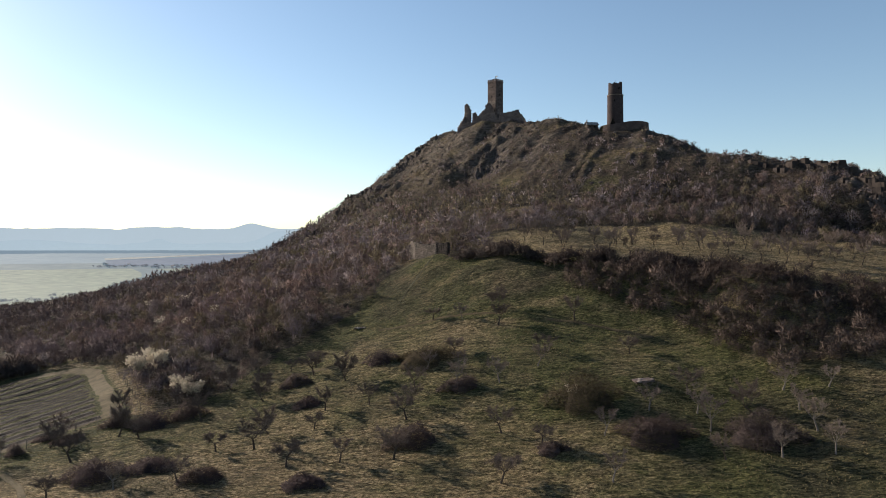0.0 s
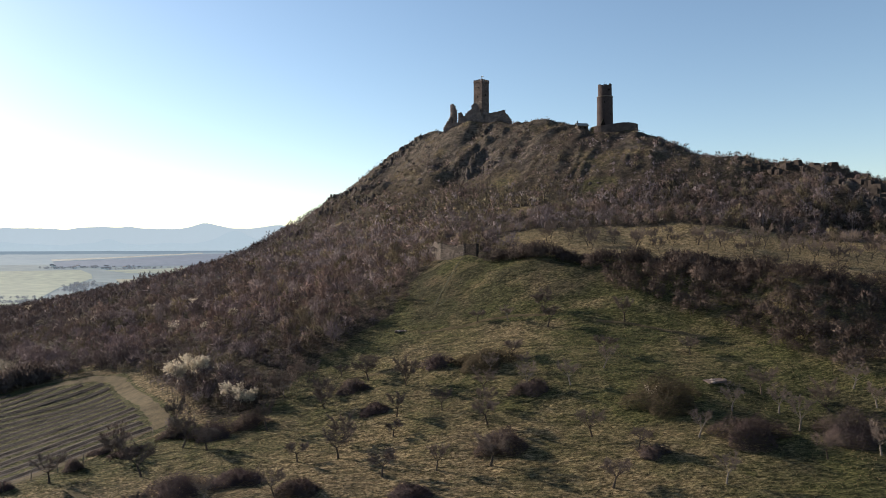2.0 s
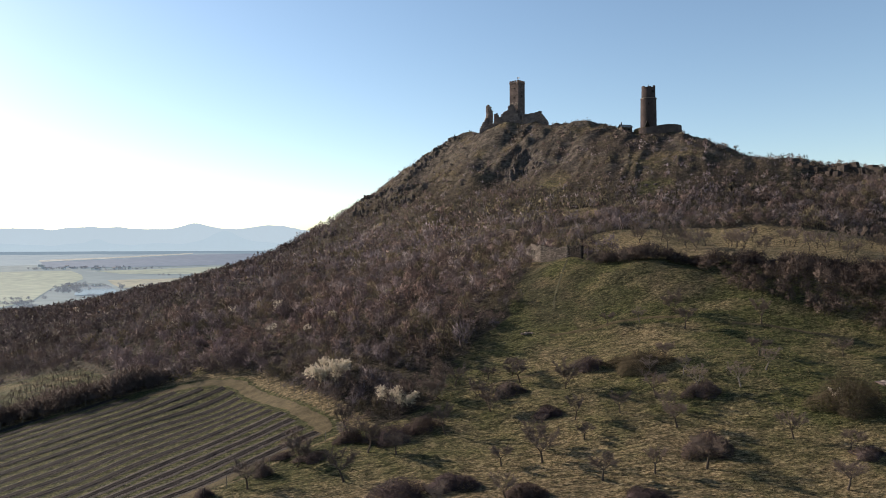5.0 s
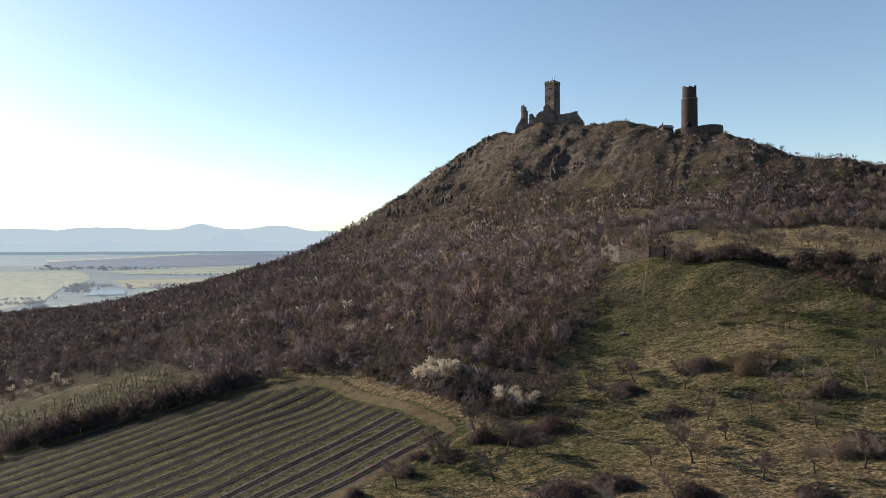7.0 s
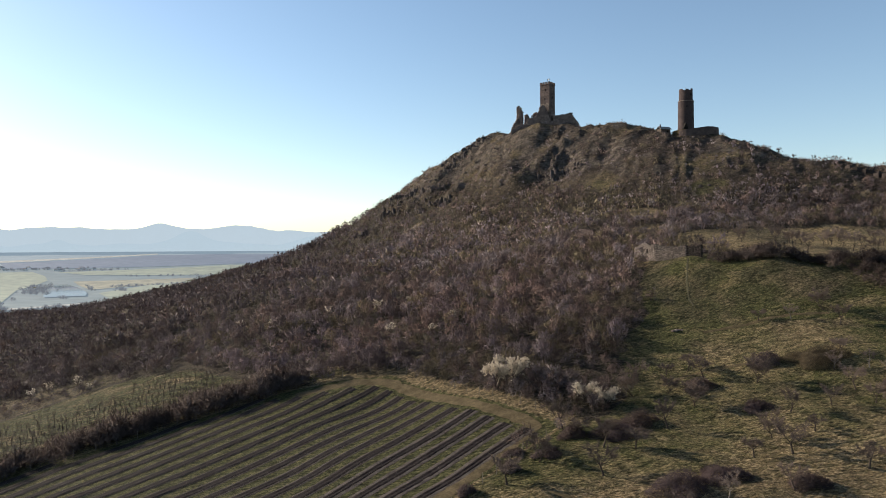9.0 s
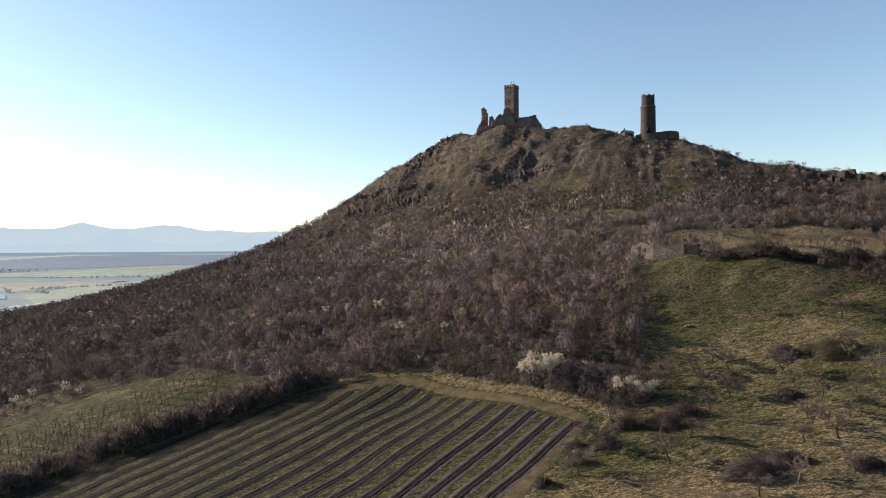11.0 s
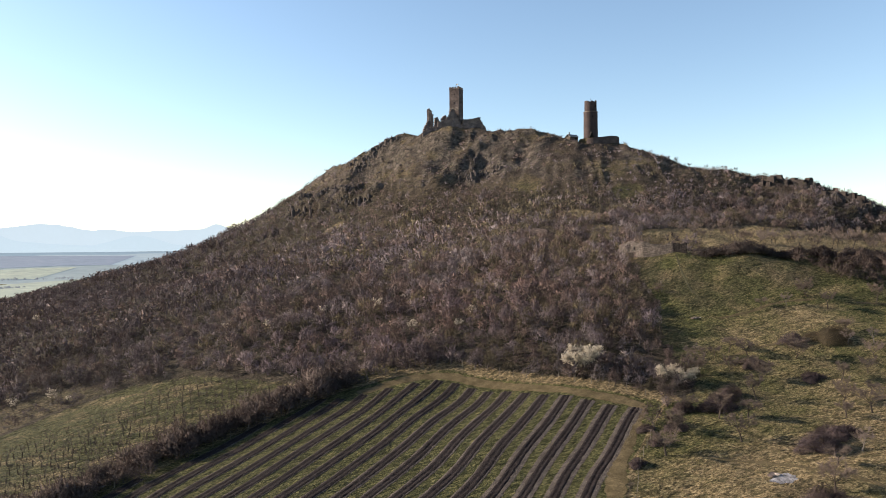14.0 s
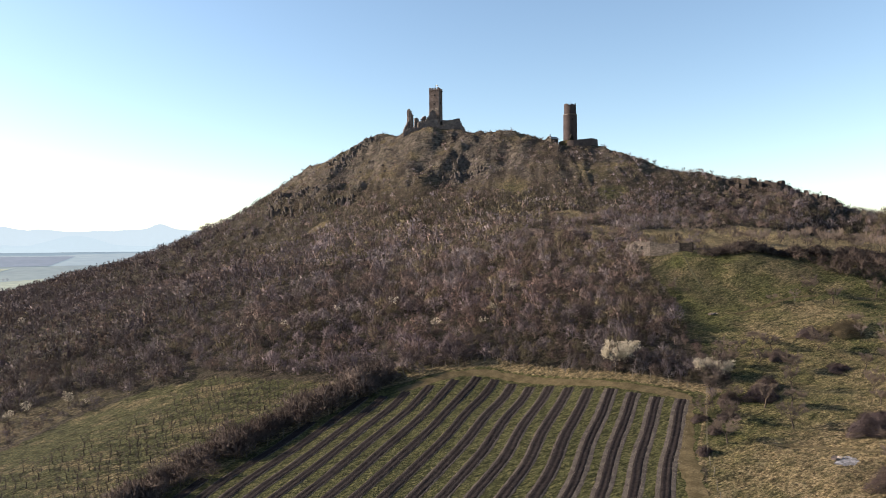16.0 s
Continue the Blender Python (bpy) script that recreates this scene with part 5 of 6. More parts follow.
def meadow_bushes():
    rng = np.random.default_rng(46)
    for k, (x, y, r, tall) in enumerate(BUSHES):
        tall *= 1.45
        n = int(7000 * (r / 4.5) ** 1.6 + 700)
        a, q = rng.uniform(0, 2 * np.pi, n), np.sqrt(rng.uniform(0, 1, n))
        lump = 1 + 0.22 * np.sin(a * 3 + k) + 0.15 * np.sin(a * 5 + 2 * k)
        bx, by = np.cos(a) * q * r * lump, np.sin(a) * q * r * 0.72 * lump
        dome = tall * np.clip(1 - (q * 0.97) ** 3, 0, 1) * (0.85 + 0.3 * wave_noise(bx + 50 * k, by, 1.6, 91))
        base = np.stack([bx * 0.85, by * 0.85, dome * rng.uniform(0.1, 0.85, n)], 1)
        d = rng.normal(size=(n, 3)) + np.stack([bx / r, by / r, np.full(n, 0.55)], 1)
        d /= np.linalg.norm(d, axis=1)[:, None]
        tip = base + d * rng.uniform(0.3, 0.9, n)[:, None]
        ground = height(x + base[:, 0], y + base[:, 1]) - h1(x, y)
        tip[:, 2] = np.maximum(tip[:, 2], 0.05) + ground
        base[:, 2] += ground
        face = unit(np.stack([bx / r * 1.2, by / (0.72 * r) * 1.2, 0.35 + dome / tall * 0.5], 1) + 0.3 * d)
        v, f = ribbon(base, tip, rng.uniform(0.025, 0.06, n), rng, face)
        soft = np.repeat(unit(face + 0.6 * rng.normal(size=(n, 3))), 3, 0)
        tone = np.array((0.105, 0.086, 0.058) if r > 6.5 else [(0.100, 0.077, 0.081), (0.096, 0.073, 0.070), (0.115, 0.090, 0.088)][k % 3])
        m = 7
        sa = rng.uniform(0, 2 * np.pi, m)
        sv, sf = ribbon(np.stack([np.cos(sa), np.sin(sa), np.full(m, -0.6)], 1) * 0.4, np.stack([np.cos(sa) * r * 0.5, np.sin(sa) * r * 0.4, np.full(m, tall * 0.8)], 1), np.full(m, 0.14), rng)
        bush = new("blackthorn_bush", mesh_of("blackthorn_bush", np.concatenate([v, sv]), np.concatenate([f, sf + len(v)]), TWIG, np.tile(tone, (len(v) + len(sv), 1)), normals=np.concatenate([soft, unit(sv + 0.01)])))
        bush.matrix_basis = pose(x, y, h1(x, y))
        tagged(bush, "large tangled purple-brown bush in the meadow" if r > 4.4 else "small rounded leafless brown bush in the meadow", "bush", "bushes in the meadow")


meadow_bushes()


# ---- ploughed field with planted strips ----
ROW_WAY = np.array([-0.772, -0.636])
ROW_SIDE = np.array([-0.636, 0.772])


def field_rows():
    rng = np.random.default_rng(51)
    for i in range(22):
        t = np.arange(-60, 175, 1.2)
        off = 5.55 * i - 0.018 * i * i - 8.4 + 0.55 * np.sin(t * 0.075 + i * 0.22) + 0.2 * np.sin(t * 0.21 + i * 0.5)
        px, py = -66.0 + t * ROW_WAY[0] + off * ROW_SIDE[0], 132.5 + t * ROW_WAY[1] + off * ROW_SIDE[1]
        ok = inside(px, py, FIELD) & (line_distance(px, py, FIELD[3:8]) > 5.2) & (line_distance(px, py, FIELD[7:10]) > 3.5) & (line_distance(px, py, HEDGE) > 4.5) & (px > -215)
        if ok.sum() < 8:
            continue
        px, py = px[ok], py[ok]
        strip = new("planted_strip")
        n = len(px)

        def band(name, offs, lifts, mat, label=""):
            jit = rng.normal(0, 0.05, (n, len(offs)))
            X = px[:, None] + (np.array(offs) + jit) * ROW_SIDE[0]
            Y = py[:, None] + (np.array(offs) + jit) * ROW_SIDE[1]
            Z = height(X, Y) + np.array(lifts) + rng.normal(0, 0.02, (n, len(offs)))
            w = len(offs)
            idx = np.arange(n * w).reshape(n, w)
            q = np.stack([idx[:-1, :-1], idx[1:, :-1], idx[1:, 1:], idx[:-1, 1:]], -1).reshape(-1, 4)
            under(name, mesh_of(name, np.stack([X, Y, Z], -1).reshape(-1, 3), q, mat, None, "", True), strip, label)

        wide, rim = (0.9, 0.8) if i < 7 else (1.08, 0.36) if i < 12 else (1.15, 0.16)
        band("soil", [wide * q for q in (-1, -0.72, -0.43, -0.19, 0.0, 0.19, 0.43, 0.72, 1)], [0.06, 0.18, 0.22, 0.13, 0.10, 0.13, 0.22, 0.18, 0.06], SOIL, "dark tilled soil")
        band("dry_edge", [-wide - rim, -wide - rim * 0.5, 0.05 - wide], [0.03, 0.09, 0.09], STUBBLE, "dry mown edge")
        band("dry_edge", [wide - 0.05, wide + rim * 0.5, wide + rim], [0.09, 0.09, 0.03], STUBBLE, "dry mown edge")
        m = n * (26 if i < 7 else 12)
        k = rng.integers(0, n, m)
        o = rng.choice([-1.0, 1.0], m) * rng.uniform(wide - 0.3, wide + rim + 0.1, m)
        bx, by = px[k] + rng.uniform(-0.6, 0.6, m) + o * ROW_SIDE[0], py[k] + rng.uniform(-0.6, 0.6, m) + o * ROW_SIDE[1]
        base = np.stack([bx, by, height(bx, by) + 0.05], 1)
        tip = base + np.stack([rng.normal(0, 0.12, m), rng.normal(0, 0.12, m), rng.uniform(0.08, 0.30, m)], 1)
        v, f = ribbon(base, tip, rng.uniform(0.05, 0.10, m), rng)
        under("dry_stubble", mesh_of("dry_stubble", v, f, STRAW, np.tile([0.20, 0.170, 0.150], (len(v), 1)) * rng.uniform(0.6, 1.2, (m, 1)).repeat(3, 0)), strip, "pale dry plant stems")["kind"] = "stuff"
        tagged(strip, "long strip of dark tilled soil with dry grassy edges", "field row", "strips in the field")


def field_track():
    """The mown track round the field's head and side."""
    path = [(-118, 190.5), (-103, 191), (-94.5, 187.5), (-84, 170), (-67.5, 142), (-88, 122), (-100, 107), (-124, 62)]
    pts, width, rng = [], 1.75, np.random.default_rng(52)
    for (ax, ay), (bx, by) in zip(path, path[1:]):
        n = max(2, int(math.hypot(bx - ax, by - ay) / 1.5))
        pts += [(ax + (bx - ax) * k / n, ay + (by - ay) * k / n) for k in range(n)]
    pts = np.array(pts)
    for _ in range(4):
        pts[1:-1] = (pts[:-2] + pts[1:-1] * 2 + pts[2:]) / 4
    d = np.gradient(pts, axis=0)
    side = np.stack([-d[:, 1], d[:, 0]], 1) / np.hypot(d[:, 0], d[:, 1])[:, None]
    offs = np.array([-1, -0.75, -0.45, -0.2, 0.1, 0.4, 0.75, 1]) * width
    offs = offs * rng.uniform(0.8, 1.2, (len(pts), 1))
    X = pts[:, :1] + side[:, :1] * offs + rng.normal(0, 0.15, (len(pts), 8))
    Y = pts[:, 1:] + side[:, 1:] * offs + rng.normal(0, 0.15, (len(pts), 8))
    Z = height(X, Y) + np.array([0.02, 0.06, 0.03, 0.06, 0.06, 0.03, 0.06, 0.02])
    idx = np.arange(len(pts) * 8).reshape(-1, 8)
    q = np.stack([idx[:-1, :-1], idx[:-1, 1:], idx[1:, 1:], idx[1:, :-1]], -1).reshape(-1, 4)
    tagged(new("field_track", mesh_of("field_track", np.stack([X, Y, Z], -1).reshape(-1, 3), q, TRACK, None, "", True)), "worn brown grass track round the head of the field", "track", kind="structure")


def fence():
    rng = np.random.default_rng(53)
    f = new("field_fence")
    path = [(-181, 167), (-166, 175), (-146, 185), (-129, 192.5), (-118, 195), (-102, 195.5), (-91.5, 192), (-79.5, 171), (-61.5, 141), (-85.5, 119), (-97.5, 105), (-118, 66)]
    bm = bmesh.new()
    bmesh.ops.create_cone(bm, cap_ends=True, segments=7, radius1=0.075, radius2=0.06, depth=2.1, matrix=Matrix.Translation((0, 0, 0.75)))
    post = bpy.data.meshes.new("post")
    bm.to_mesh(post)
    bm.free()
    post.materials.append(POST_WOOD)
    heads = []
    for (ax, ay), (bx, by) in zip(path, path[1:]):
        n = max(1, round(math.hypot(bx - ax, by - ay) / 4.2))
        for k in range(n):
            x, y = ax + (bx - ax) * k / n, ay + (by - ay) * k / n
            p = new("post", post)
            p.parent = f
            p.matrix_basis = pose(x, y, h1(x, y), rng.normal(0, 3), rng.normal(0, 3), rng.uniform(0, 90))
            heads.append((x, y, h1(x, y)))
    for zed in (0.35, 0.9, 1.45):
        vs, fs, s = [], [], 0
        for a, b in zip(heads, heads[1:]):
            v, q = tube([(a[0], a[1], a[2] + zed), (b[0], b[1], b[2] + zed)], [0.004, 0.004], 3)
            vs.append(v)
            fs.append(q + s)
            s += len(v)
        under("wire", mesh_of("wire", np.concatenate(vs), np.concatenate(fs), BOARDS), f)
    tagged(f, "thin grey wooden post and wire fence round the field", "fence")


field_rows()
field_track()
fence()


# ---- small things in the meadow ----
def slabs():
    rng = np.random.default_rng(54)
    for x, y, w, d, turn, label in ((-70, 104.2, 1.7, 0.9, 20, "flat pale concrete slab lying in the grass"), (36.5, 126.5, 3.6, 2.2, 10, "pale grey concrete slab beside the bushes"), (-21, 176, 3.0, 1.0, 5, "white and black remains of a stone trough in the grass")):
        s = new("concrete_slab")
        s.matrix_basis = pose(x, y, h1(x, y), 2, -3, turn)
        bm = bmesh.new()
        box(bm, 0, 0, -0.1, w, d, 0.4)
        bmesh.ops.bevel(bm, geom=bm.edges[:], offset=0.05, segments=2, affect="EDGES")
        part("slab", bm, STONE, s)
        for k in range(3):
            b = boulder_form(20 + k, 0.6)
            bmesh.ops.transform(b, matrix=Matrix.Translation((rng.uniform(-w / 2, w / 2), rng.uniform(-d / 2, d / 2) - 0.4, 0.2)) @ Matrix.Scale(rng.uniform(0.25, 0.5), 4), verts=b.verts)
            part("rubble", b, PALE_STONE if k else BASALT, s)
        tagged(s, label, "slab")
    # grey ash and rubble spread beside the slab
    n = 26
    a = np.linspace(0, 2 * np.pi, n, endpoint=False)
    r = 1 + 0.25 * wave_noise(a * 3, a * 0, 1.0, 97)
    bm = bmesh.new()
    rings = []
    for q, lift in ((1.0, 0.03), (0.6, 0.10), (0.25, 0.13)):
        rings.append([bm.verts.new((-69.2 + 2.5 * q * k * math.cos(t), 102.6 + 1.5 * q * k * math.sin(t), h1(-69.2 + 2.5 * q * k * math.cos(t), 102.6 + 1.5 * q * k * math.sin(t)) + lift)) for t, k in zip(a, r)])
    for p, q in zip(rings, rings[1:]):
        for k in range(n):
            bm.faces.new((p[k], p[(k + 1) % n], q[(k + 1) % n], q[k]))
    bm.faces.new(rings[-1])
    me = bpy.data.meshes.new("ash_patch")
    bm.to_mesh(me)
    bm.free()
    me.materials.append(ASH)
    tagged(new("ash_patch", me), "pale grey ash and fine rubble spread on the grass", "ash")
    # worn path below the ruined wall
    pts = [(-2.6, 205.5), (-5.3, 201), (-7.4, 197), (-9.2, 193), (-11, 188.5), (-12, 184)]
    offs = np.array([-0.9, -0.4, 0.0, 0.4, 0.9])
    P = np.array([(ax + (bx - ax) * k / 6, ay + (by - ay) * k / 6) for (ax, ay), (bx, by) in zip(pts, pts[1:]) for k in range(6)])
    X = P[:, :1] + offs * (0.25 + 0.3 * rng.uniform(size=(len(P), 1))) + rng.normal(0, 0.1, (len(P), 5))
    Y = P[:, 1:] + np.zeros((1, 5))
    Z = height(X, Y) + np.array([0.01, 0.05, 0.05, 0.05, 0.01])
    idx = np.arange(len(P) * 5).reshape(-1, 5)
    q = np.stack([idx[:-1, :-1], idx[:-1, 1:], idx[1:, 1:], idx[1:, :-1]], -1).reshape(-1, 4)[:, ::-1]
    for ends in ([(24, 160), (31, 157), (39, 152), (46, 148)], [(-38, 150), (-30, 153), (-20, 152), (-10, 150), (-2, 151)], [(-16, 172), (-6, 170), (6, 169), (16, 166)], [(-74, 116), (-66, 108), (-60, 99), (-58, 90)]):
        G = np.array([(ax + (bx - ax) * k / 7, ay + (by - ay) * k / 7) for (ax, ay), (bx, by) in zip(ends, ends[1:]) for k in range(7)])
        d = np.gradient(G, axis=0)
        side = np.stack([-d[:, 1], d[:, 0]], 1) / np.hypot(d[:, 0], d[:, 1])[:, None]
        w = offs * (0.45 + 0.3 * rng.uniform(size=(len(G), 1)))
        GX, GY = G[:, :1] + side[:, :1] * w, G[:, 1:] + side[:, 1:] * w
        gi = np.arange(len(G) * 5).reshape(-1, 5)
        gq = np.stack([gi[:-1, :-1], gi[:-1, 1:], gi[1:, 1:], gi[1:, :-1]], -1).reshape(-1, 4)
        tagged(new("grass_track", mesh_of("grass_track", np.stack([GX, GY, height(GX, GY) + np.array([0.01, 0.05, 0.04, 0.05, 0.01])], -1).reshape(-1, 3), gq, TRACK)), "faint worn track through the meadow grass", "track", kind="structure")
    tagged(new("footpath", mesh_of("footpath", np.stack([X, Y, Z], -1).reshape(-1, 3), q, GRAVEL)), "narrow worn stony footpath running down from the ruined wall", "path", kind="structure")


slabs()


def tussocks():
    rng = np.random.default_rng(55)
    forms = [shrub_form(rng, 4, 0.26, 0.26, 0.13, 0.3, 1) for _ in range(6)]

    def sow(name, lo_x, hi_x, lo_y, hi_y, step, area, low, high, size, label):
        x, y = jitter_net(lo_x, hi_x, lo_y, hi_y, step, rng)
        keep = inside(x, y, area) & (rng.uniform(size=len(x)) < 0.75 + 0.35 * wave_noise(x, y, 6, 95))
        x, y = x[keep], y[keep]
        me = scatter(name, forms, x, y, rng.uniform(0.6, 1.5, len(x)) * size, tints(x, y, rng, low, high, 0.25), STRAW, rng, 0.03)
        tagged(new(name, me), label, "grass", kind="stuff")

    sow("meadow_grass", -110, 95, 84, 200, 0.62, MEADOW, (0.11, 0.10, 0.035), (0.29, 0.23, 0.13), 0.95, "rough dry tufted grass in the meadow")
    sow("terrace_grass", -10, 200, 150, 310, 1.5, TERRACE, (0.10, 0.08, 0.035), (0.26, 0.20, 0.11), 1.3, "dry grass on the terrace orchard")
    sow("orchard_grass", -230, -120, 150, 255, 1.1, ORCHARD, (0.075, 0.073, 0.022), (0.18, 0.148, 0.066), 0.6, "short tufted grass in the young orchard")
    sow("field_grass", -200, -60, 90, 195, 0.9, FIELD, (0.062, 0.080, 0.010), (0.175, 0.175, 0.036), 0.5, "low green grass between the planted strips")


tussocks()


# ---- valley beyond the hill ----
# Bluish emission paints the haze over far fields, trees, road and floor.
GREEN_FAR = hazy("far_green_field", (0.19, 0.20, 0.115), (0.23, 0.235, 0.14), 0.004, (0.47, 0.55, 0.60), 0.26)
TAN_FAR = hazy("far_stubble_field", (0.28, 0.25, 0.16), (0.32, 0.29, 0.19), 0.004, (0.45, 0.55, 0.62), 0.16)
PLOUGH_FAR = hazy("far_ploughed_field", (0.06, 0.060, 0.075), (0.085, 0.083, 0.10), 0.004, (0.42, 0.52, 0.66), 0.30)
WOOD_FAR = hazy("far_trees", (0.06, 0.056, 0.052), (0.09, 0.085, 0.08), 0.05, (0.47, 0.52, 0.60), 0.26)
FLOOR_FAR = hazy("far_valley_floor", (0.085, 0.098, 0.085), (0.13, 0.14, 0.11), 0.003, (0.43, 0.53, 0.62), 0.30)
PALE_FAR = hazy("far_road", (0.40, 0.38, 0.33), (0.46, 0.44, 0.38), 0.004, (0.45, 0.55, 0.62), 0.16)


def far_field(outline, mat, lift, label):
    pts = [Vector((x, y, 0)) for x, y in outline]
    bm = bmesh.new()
    bm.faces.new([bm.verts.new(p) for p in pts])
    bmesh.ops.triangulate(bm, faces=bm.faces[:])
    for _ in range(4):
        bmesh.ops.subdivide_edges(bm, edges=bm.edges[:], cuts=1, use_grid_fill=True)
    for v in bm.verts:
        v.co.z = float(valley(np.array([v.co.x]), np.array([v.co.y]))[0]) + lift
    me = bpy.data.meshes.new("field")
    bm.normal_update()
    bm.to_mesh(me)
    bm.free()
    me.materials.append(mat)
    tagged(new("valley_field", me), label, "field", kind="structure")


def build_valley():
    rng = np.random.default_rng(61)
    # floor of the valley, its haze painted in as emission
    th, rr = np.radians(np.linspace(-75, 75, 60)), np.concatenate([np.linspace(950, 2900, 18), np.linspace(3000, 4780, 16)])
    T, Rr = np.meshgrid(th, rr)
    X, Y = -np.sin(T) * Rr, np.cos(T) * Rr
    Z = valley(X, Y) + 1.0 - 6.0 * smooth(1150, 950, Rr)
    idx = np.arange(X.size).reshape(X.shape)
    q = np.stack([idx[:-1, :-1], idx[1:, :-1], idx[1:, 1:], idx[:-1, 1:]], -1).reshape(-1, 4)
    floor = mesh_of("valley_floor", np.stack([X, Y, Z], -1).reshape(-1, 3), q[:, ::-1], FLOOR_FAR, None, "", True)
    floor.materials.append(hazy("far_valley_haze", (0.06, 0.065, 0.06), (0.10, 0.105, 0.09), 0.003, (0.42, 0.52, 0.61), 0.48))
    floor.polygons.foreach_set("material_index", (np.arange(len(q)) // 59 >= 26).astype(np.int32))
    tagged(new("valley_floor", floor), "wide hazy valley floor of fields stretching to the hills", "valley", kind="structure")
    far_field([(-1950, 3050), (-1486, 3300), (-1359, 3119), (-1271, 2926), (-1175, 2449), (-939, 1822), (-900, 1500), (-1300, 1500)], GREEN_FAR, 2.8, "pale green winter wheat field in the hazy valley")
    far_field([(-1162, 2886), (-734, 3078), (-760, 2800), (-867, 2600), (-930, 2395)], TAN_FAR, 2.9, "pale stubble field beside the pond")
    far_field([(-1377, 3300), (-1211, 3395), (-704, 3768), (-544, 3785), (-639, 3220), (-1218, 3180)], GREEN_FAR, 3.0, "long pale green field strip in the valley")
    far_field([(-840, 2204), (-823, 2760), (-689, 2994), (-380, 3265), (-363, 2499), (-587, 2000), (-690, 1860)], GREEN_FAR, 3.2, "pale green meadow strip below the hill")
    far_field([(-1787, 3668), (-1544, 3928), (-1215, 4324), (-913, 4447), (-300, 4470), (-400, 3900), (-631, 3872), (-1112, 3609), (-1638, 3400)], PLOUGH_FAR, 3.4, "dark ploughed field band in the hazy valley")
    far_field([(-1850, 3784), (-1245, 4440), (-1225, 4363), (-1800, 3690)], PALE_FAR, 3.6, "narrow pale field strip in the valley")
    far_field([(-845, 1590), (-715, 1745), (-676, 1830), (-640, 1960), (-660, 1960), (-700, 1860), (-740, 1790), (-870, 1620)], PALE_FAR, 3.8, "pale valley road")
    # pond
    m, nodes, links, bsdf = material("pond_water", 0.04)
    bsdf.inputs["Base Color"].default_value = (0.10, 0.12, 0.13, 1)
    bsdf.inputs["Specular IOR Level"].default_value = 0.5
    bm = bmesh.new()
    bm.faces.new([bm.verts.new((x, y, PLAIN + 4.0)) for x, y in ((-925, 2029), (-884, 2050), (-832, 2080), (-889, 2247), (-1010, 2520), (-1144, 2777), (-1211, 2772), (-1070, 2400))])
    me = bpy.data.meshes.new("pond")
    bm.normal_update()
    bm.to_mesh(me)
    bm.free()
    me.materials.append(m)
    tagged(new("pond", me), "bright still pond reflecting the sky in the valley", "pond", kind="structure")
    # tree belts: x, y, length, depth, turn, how many
    forms = [dome_form(rng, 70, 6.0, 9.0, 1.0) for _ in range(4)]
    x, y = [], []
    for cx, cy, ln, dp, turn, n in ((-1120, 2450, 560, 70, 111, 150), (-955, 2470, 380, 20, 113, 24), (-836, 1590, 110, 14, 100, 40), (-820, 2350, 160, 24, 110, 30), (-760, 2700, 420, 24, 40, 90), (-1010, 1900, 120, 30, 15, 20), (-1010, 1700, 240, 40, 25, 60),
                                    (-850, 1990, 40, 20, 0, 6), (-1500, 3420, 420, 60, 30, 90), (-1250, 3420, 300, 40, 30, 50), (-800, 3180, 600, 25, 8, 60), (-760, 1650, 260, 40, 40, 60)):
        n = int(n * 0.7)
        u, v = rng.uniform(-0.5, 0.5, n) * ln, rng.normal(0, 0.3, n) * dp
        c, s = math.cos(radians(turn)), math.sin(radians(turn))
        x.append(cx + u * c - v * s)
        y.append(cy + u * s + v * c)
    x, y = np.concatenate(x), np.concatenate(y)
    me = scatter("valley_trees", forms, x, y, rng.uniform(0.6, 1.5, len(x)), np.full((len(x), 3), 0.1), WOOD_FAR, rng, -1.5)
    tagged(new("valley_trees", me), "hazy leafless tree belts along the pond and field edges", "trees", kind="stuff")
    # village, its walls and roofs with the same painted haze glow
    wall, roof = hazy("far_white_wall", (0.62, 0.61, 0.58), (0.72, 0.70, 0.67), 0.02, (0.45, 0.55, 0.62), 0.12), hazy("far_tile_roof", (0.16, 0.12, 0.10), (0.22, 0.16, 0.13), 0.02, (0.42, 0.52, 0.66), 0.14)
    spots = [(-1617, 3349), (-1529, 3422), (-1418, 3385), (-1346, 3455), (-1575, 3473), (-1405, 3416), (-1480, 3440), (-1660, 3420), (-1390, 3360), (-1310, 3420), (-1700, 3480), (-1550, 3380), (-1450, 3500), (-1280, 3460)]
    for k, (hx, hy) in enumerate(spots):
        house = new("village_house")
        w, d, t = rng.uniform(12, 22), rng.uniform(9, 12), rng.uniform(4, 7)
        house.matrix_basis = pose(hx, hy, float(valley(np.array([hx]), np.array([hy]))[0]) + 1.0, 0, 0, rng.uniform(-30, 30))
        bm = bmesh.new()
        box(bm, 0, 0, 0, w, d, t)
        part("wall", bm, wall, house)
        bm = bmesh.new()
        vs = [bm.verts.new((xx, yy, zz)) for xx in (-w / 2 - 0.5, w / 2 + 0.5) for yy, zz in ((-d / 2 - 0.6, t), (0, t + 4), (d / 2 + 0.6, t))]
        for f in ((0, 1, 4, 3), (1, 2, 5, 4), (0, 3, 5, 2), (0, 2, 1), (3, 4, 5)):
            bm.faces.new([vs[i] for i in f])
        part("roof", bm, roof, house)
        for wx in (-w / 4, w / 4):
            bm = bmesh.new()
            box(bm, wx, -d / 2 - 0.05, 1.2, 1.4, 0.2, 1.6)
            part("window", bm, DARK, house)
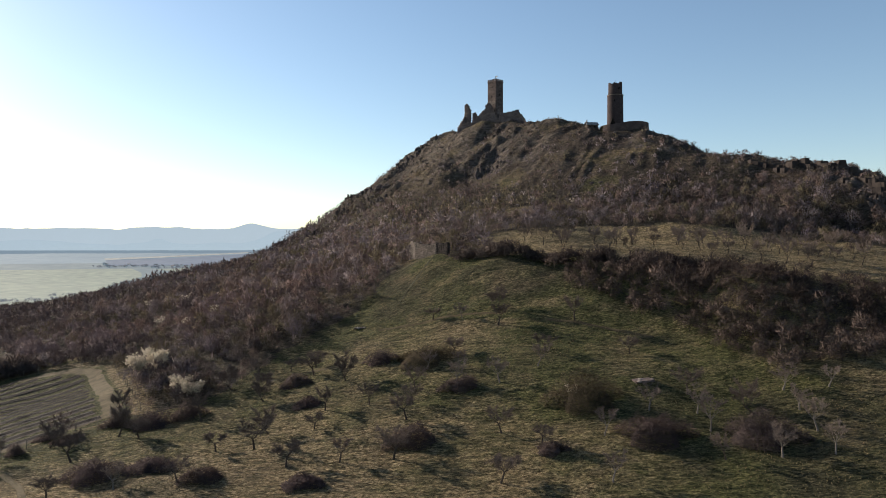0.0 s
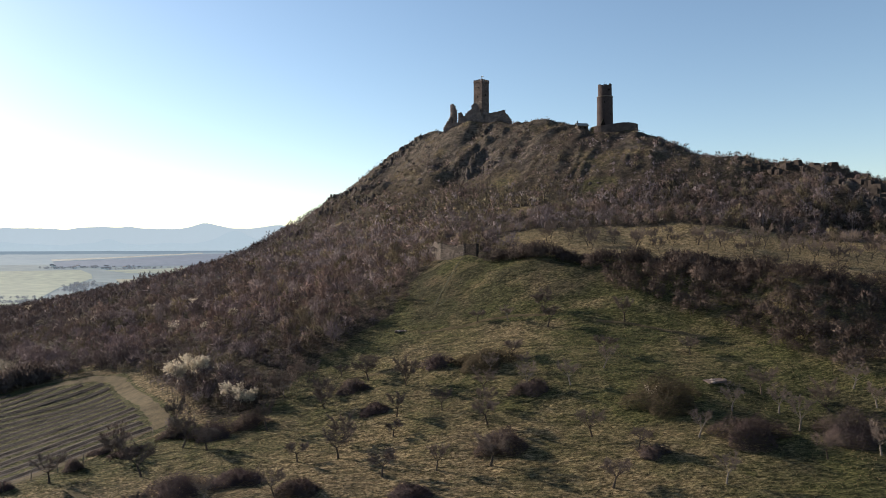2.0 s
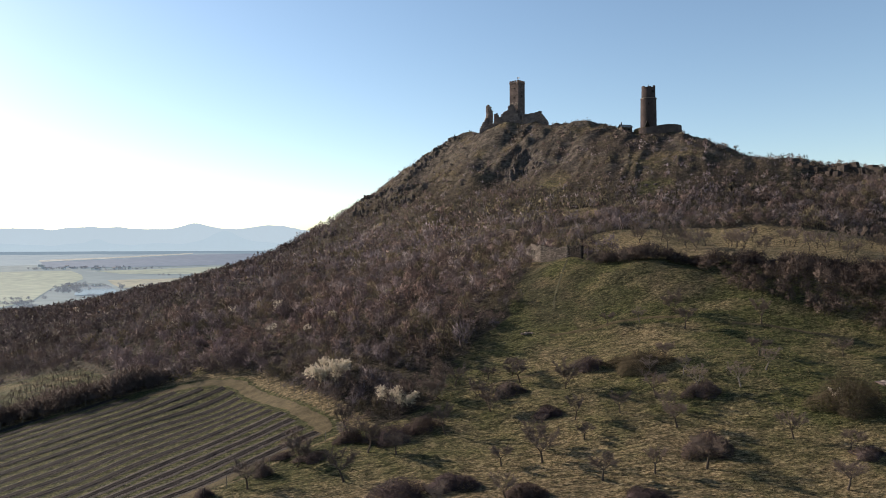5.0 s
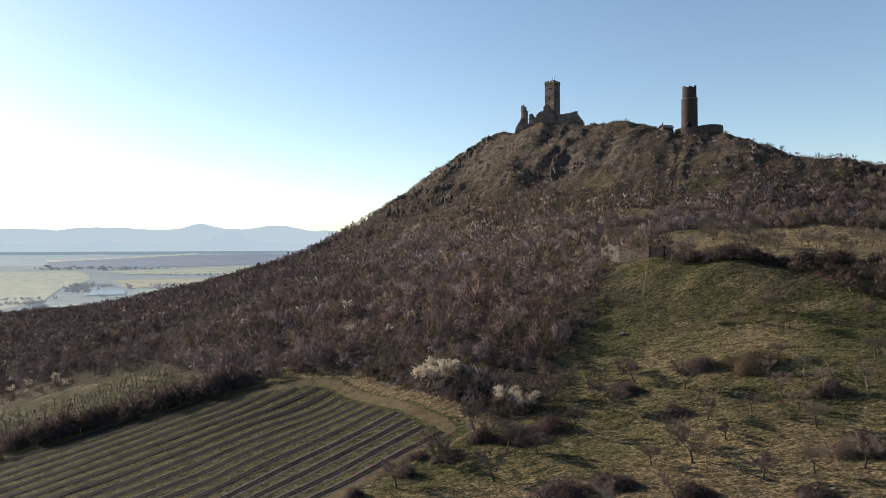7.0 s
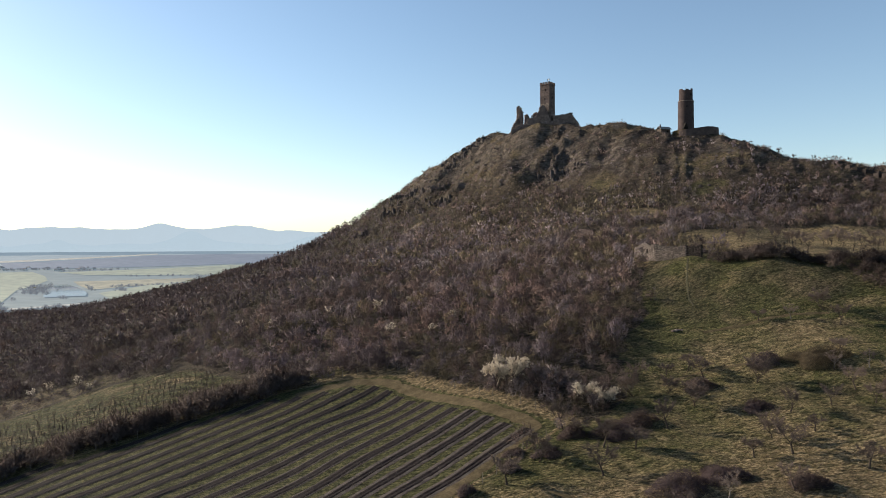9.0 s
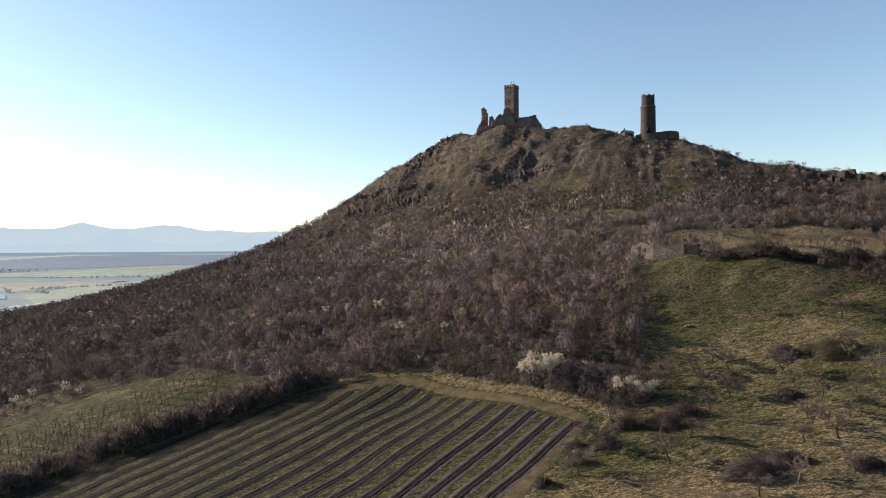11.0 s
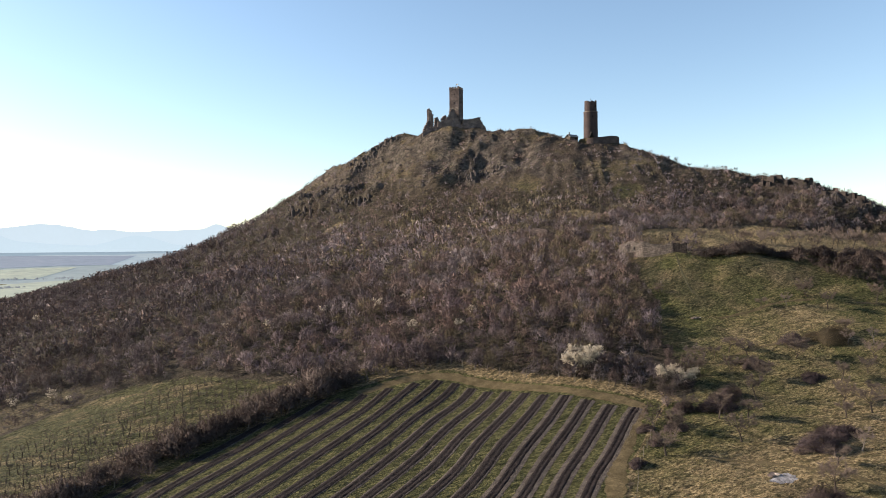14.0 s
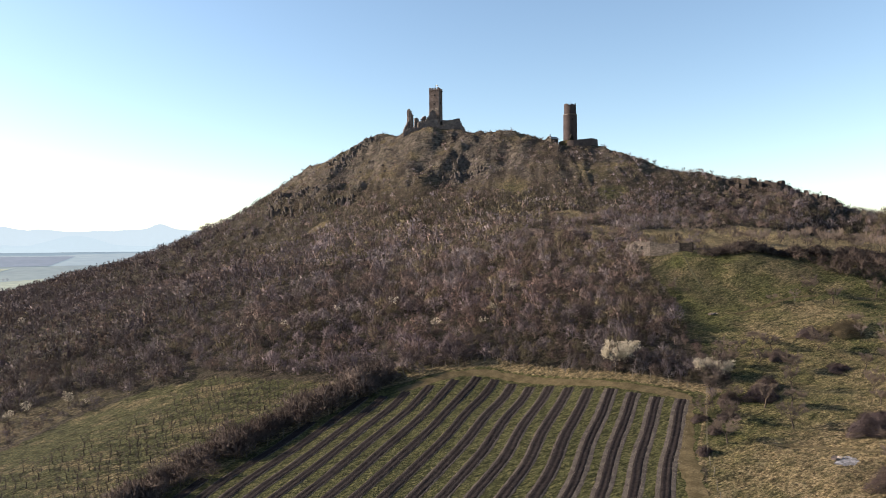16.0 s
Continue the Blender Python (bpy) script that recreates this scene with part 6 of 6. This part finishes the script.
        tagged(house, "small white house with a brown roof in the hazy valley village", "house", "houses in the valley")


def far_hills():
    """Ranges on the horizon, one behind the other: heights by bearing, with haze painted as a pale blue glow."""
    def top_far(b):
        peaks = ((26.7, 3.2, 0.25), (21.5, 3.0, 0.42), (14.5, 1.2, 0.36), (14.0, 6.0, 0.45), (8.4, 2.4, 0.50), (4.5, 1.2, 0.22), (-3.2, 0.8, 0.42), (-2, 6.0, 0.35), (33, 5, 0.3), (-16, 9, 0.5), (45, 8, 0.4))
        return 1.18 + sum(h * math.exp(-((b - c) / w) ** 2) for c, w, h in peaks)

    def top_mid(b):
        peaks = ((12.2, 1.3, 0.75), (11.5, 3.5, 0.45), (21.2, 0.7, 0.38), (22, 2.5, 0.2), (2.5, 2.2, 0.85), (-5, 2.0, 0.5), (30, 3.0, 0.4), (17, 1.5, 0.2))
        return 0.28 + sum(h * math.exp(-((b - c) / w) ** 2) for c, w, h in peaks)

    def top_low(b):
        return 0.02 + 0.14 * math.exp(-((b - 18) / 4) ** 2) + 0.2 * math.exp(-((b - 6) / 3) ** 2) + 0.16 * math.exp(-((b - 27) / 2) ** 2)

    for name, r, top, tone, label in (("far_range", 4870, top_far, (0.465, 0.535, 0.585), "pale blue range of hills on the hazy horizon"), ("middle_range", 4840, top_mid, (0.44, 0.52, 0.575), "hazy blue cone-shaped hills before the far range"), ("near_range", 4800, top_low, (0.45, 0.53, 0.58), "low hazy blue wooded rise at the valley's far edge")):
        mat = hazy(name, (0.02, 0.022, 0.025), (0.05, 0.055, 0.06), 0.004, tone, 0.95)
        vs, fs = [], []
        bearings = np.linspace(75, -75, 500)
        fold = 0.05 * wave_noise(bearings, bearings * 0, 1.1, 7) + 0.035 * wave_noise(bearings, bearings * 0, 0.45, 8)
        for b, w in zip(bearings, fold):
            z = 34 + math.tan(radians(top(b) + w)) * r
            a = radians(b)
            for q, zz in ((r - 14, 10), (r - 7, 34 + (z - 34) * 0.5), (r, z), (r + 6, z - 12)):
                vs.append((-95 - math.sin(a) * q, 12 + math.cos(a) * q, zz))
        for i in range(len(bearings) - 1):
            for k in range(3):
                p = i * 4 + k
                fs.append((p, p + 1, p + 5, p + 4))
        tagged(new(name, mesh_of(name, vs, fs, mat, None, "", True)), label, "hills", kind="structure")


build_valley()
far_hills()
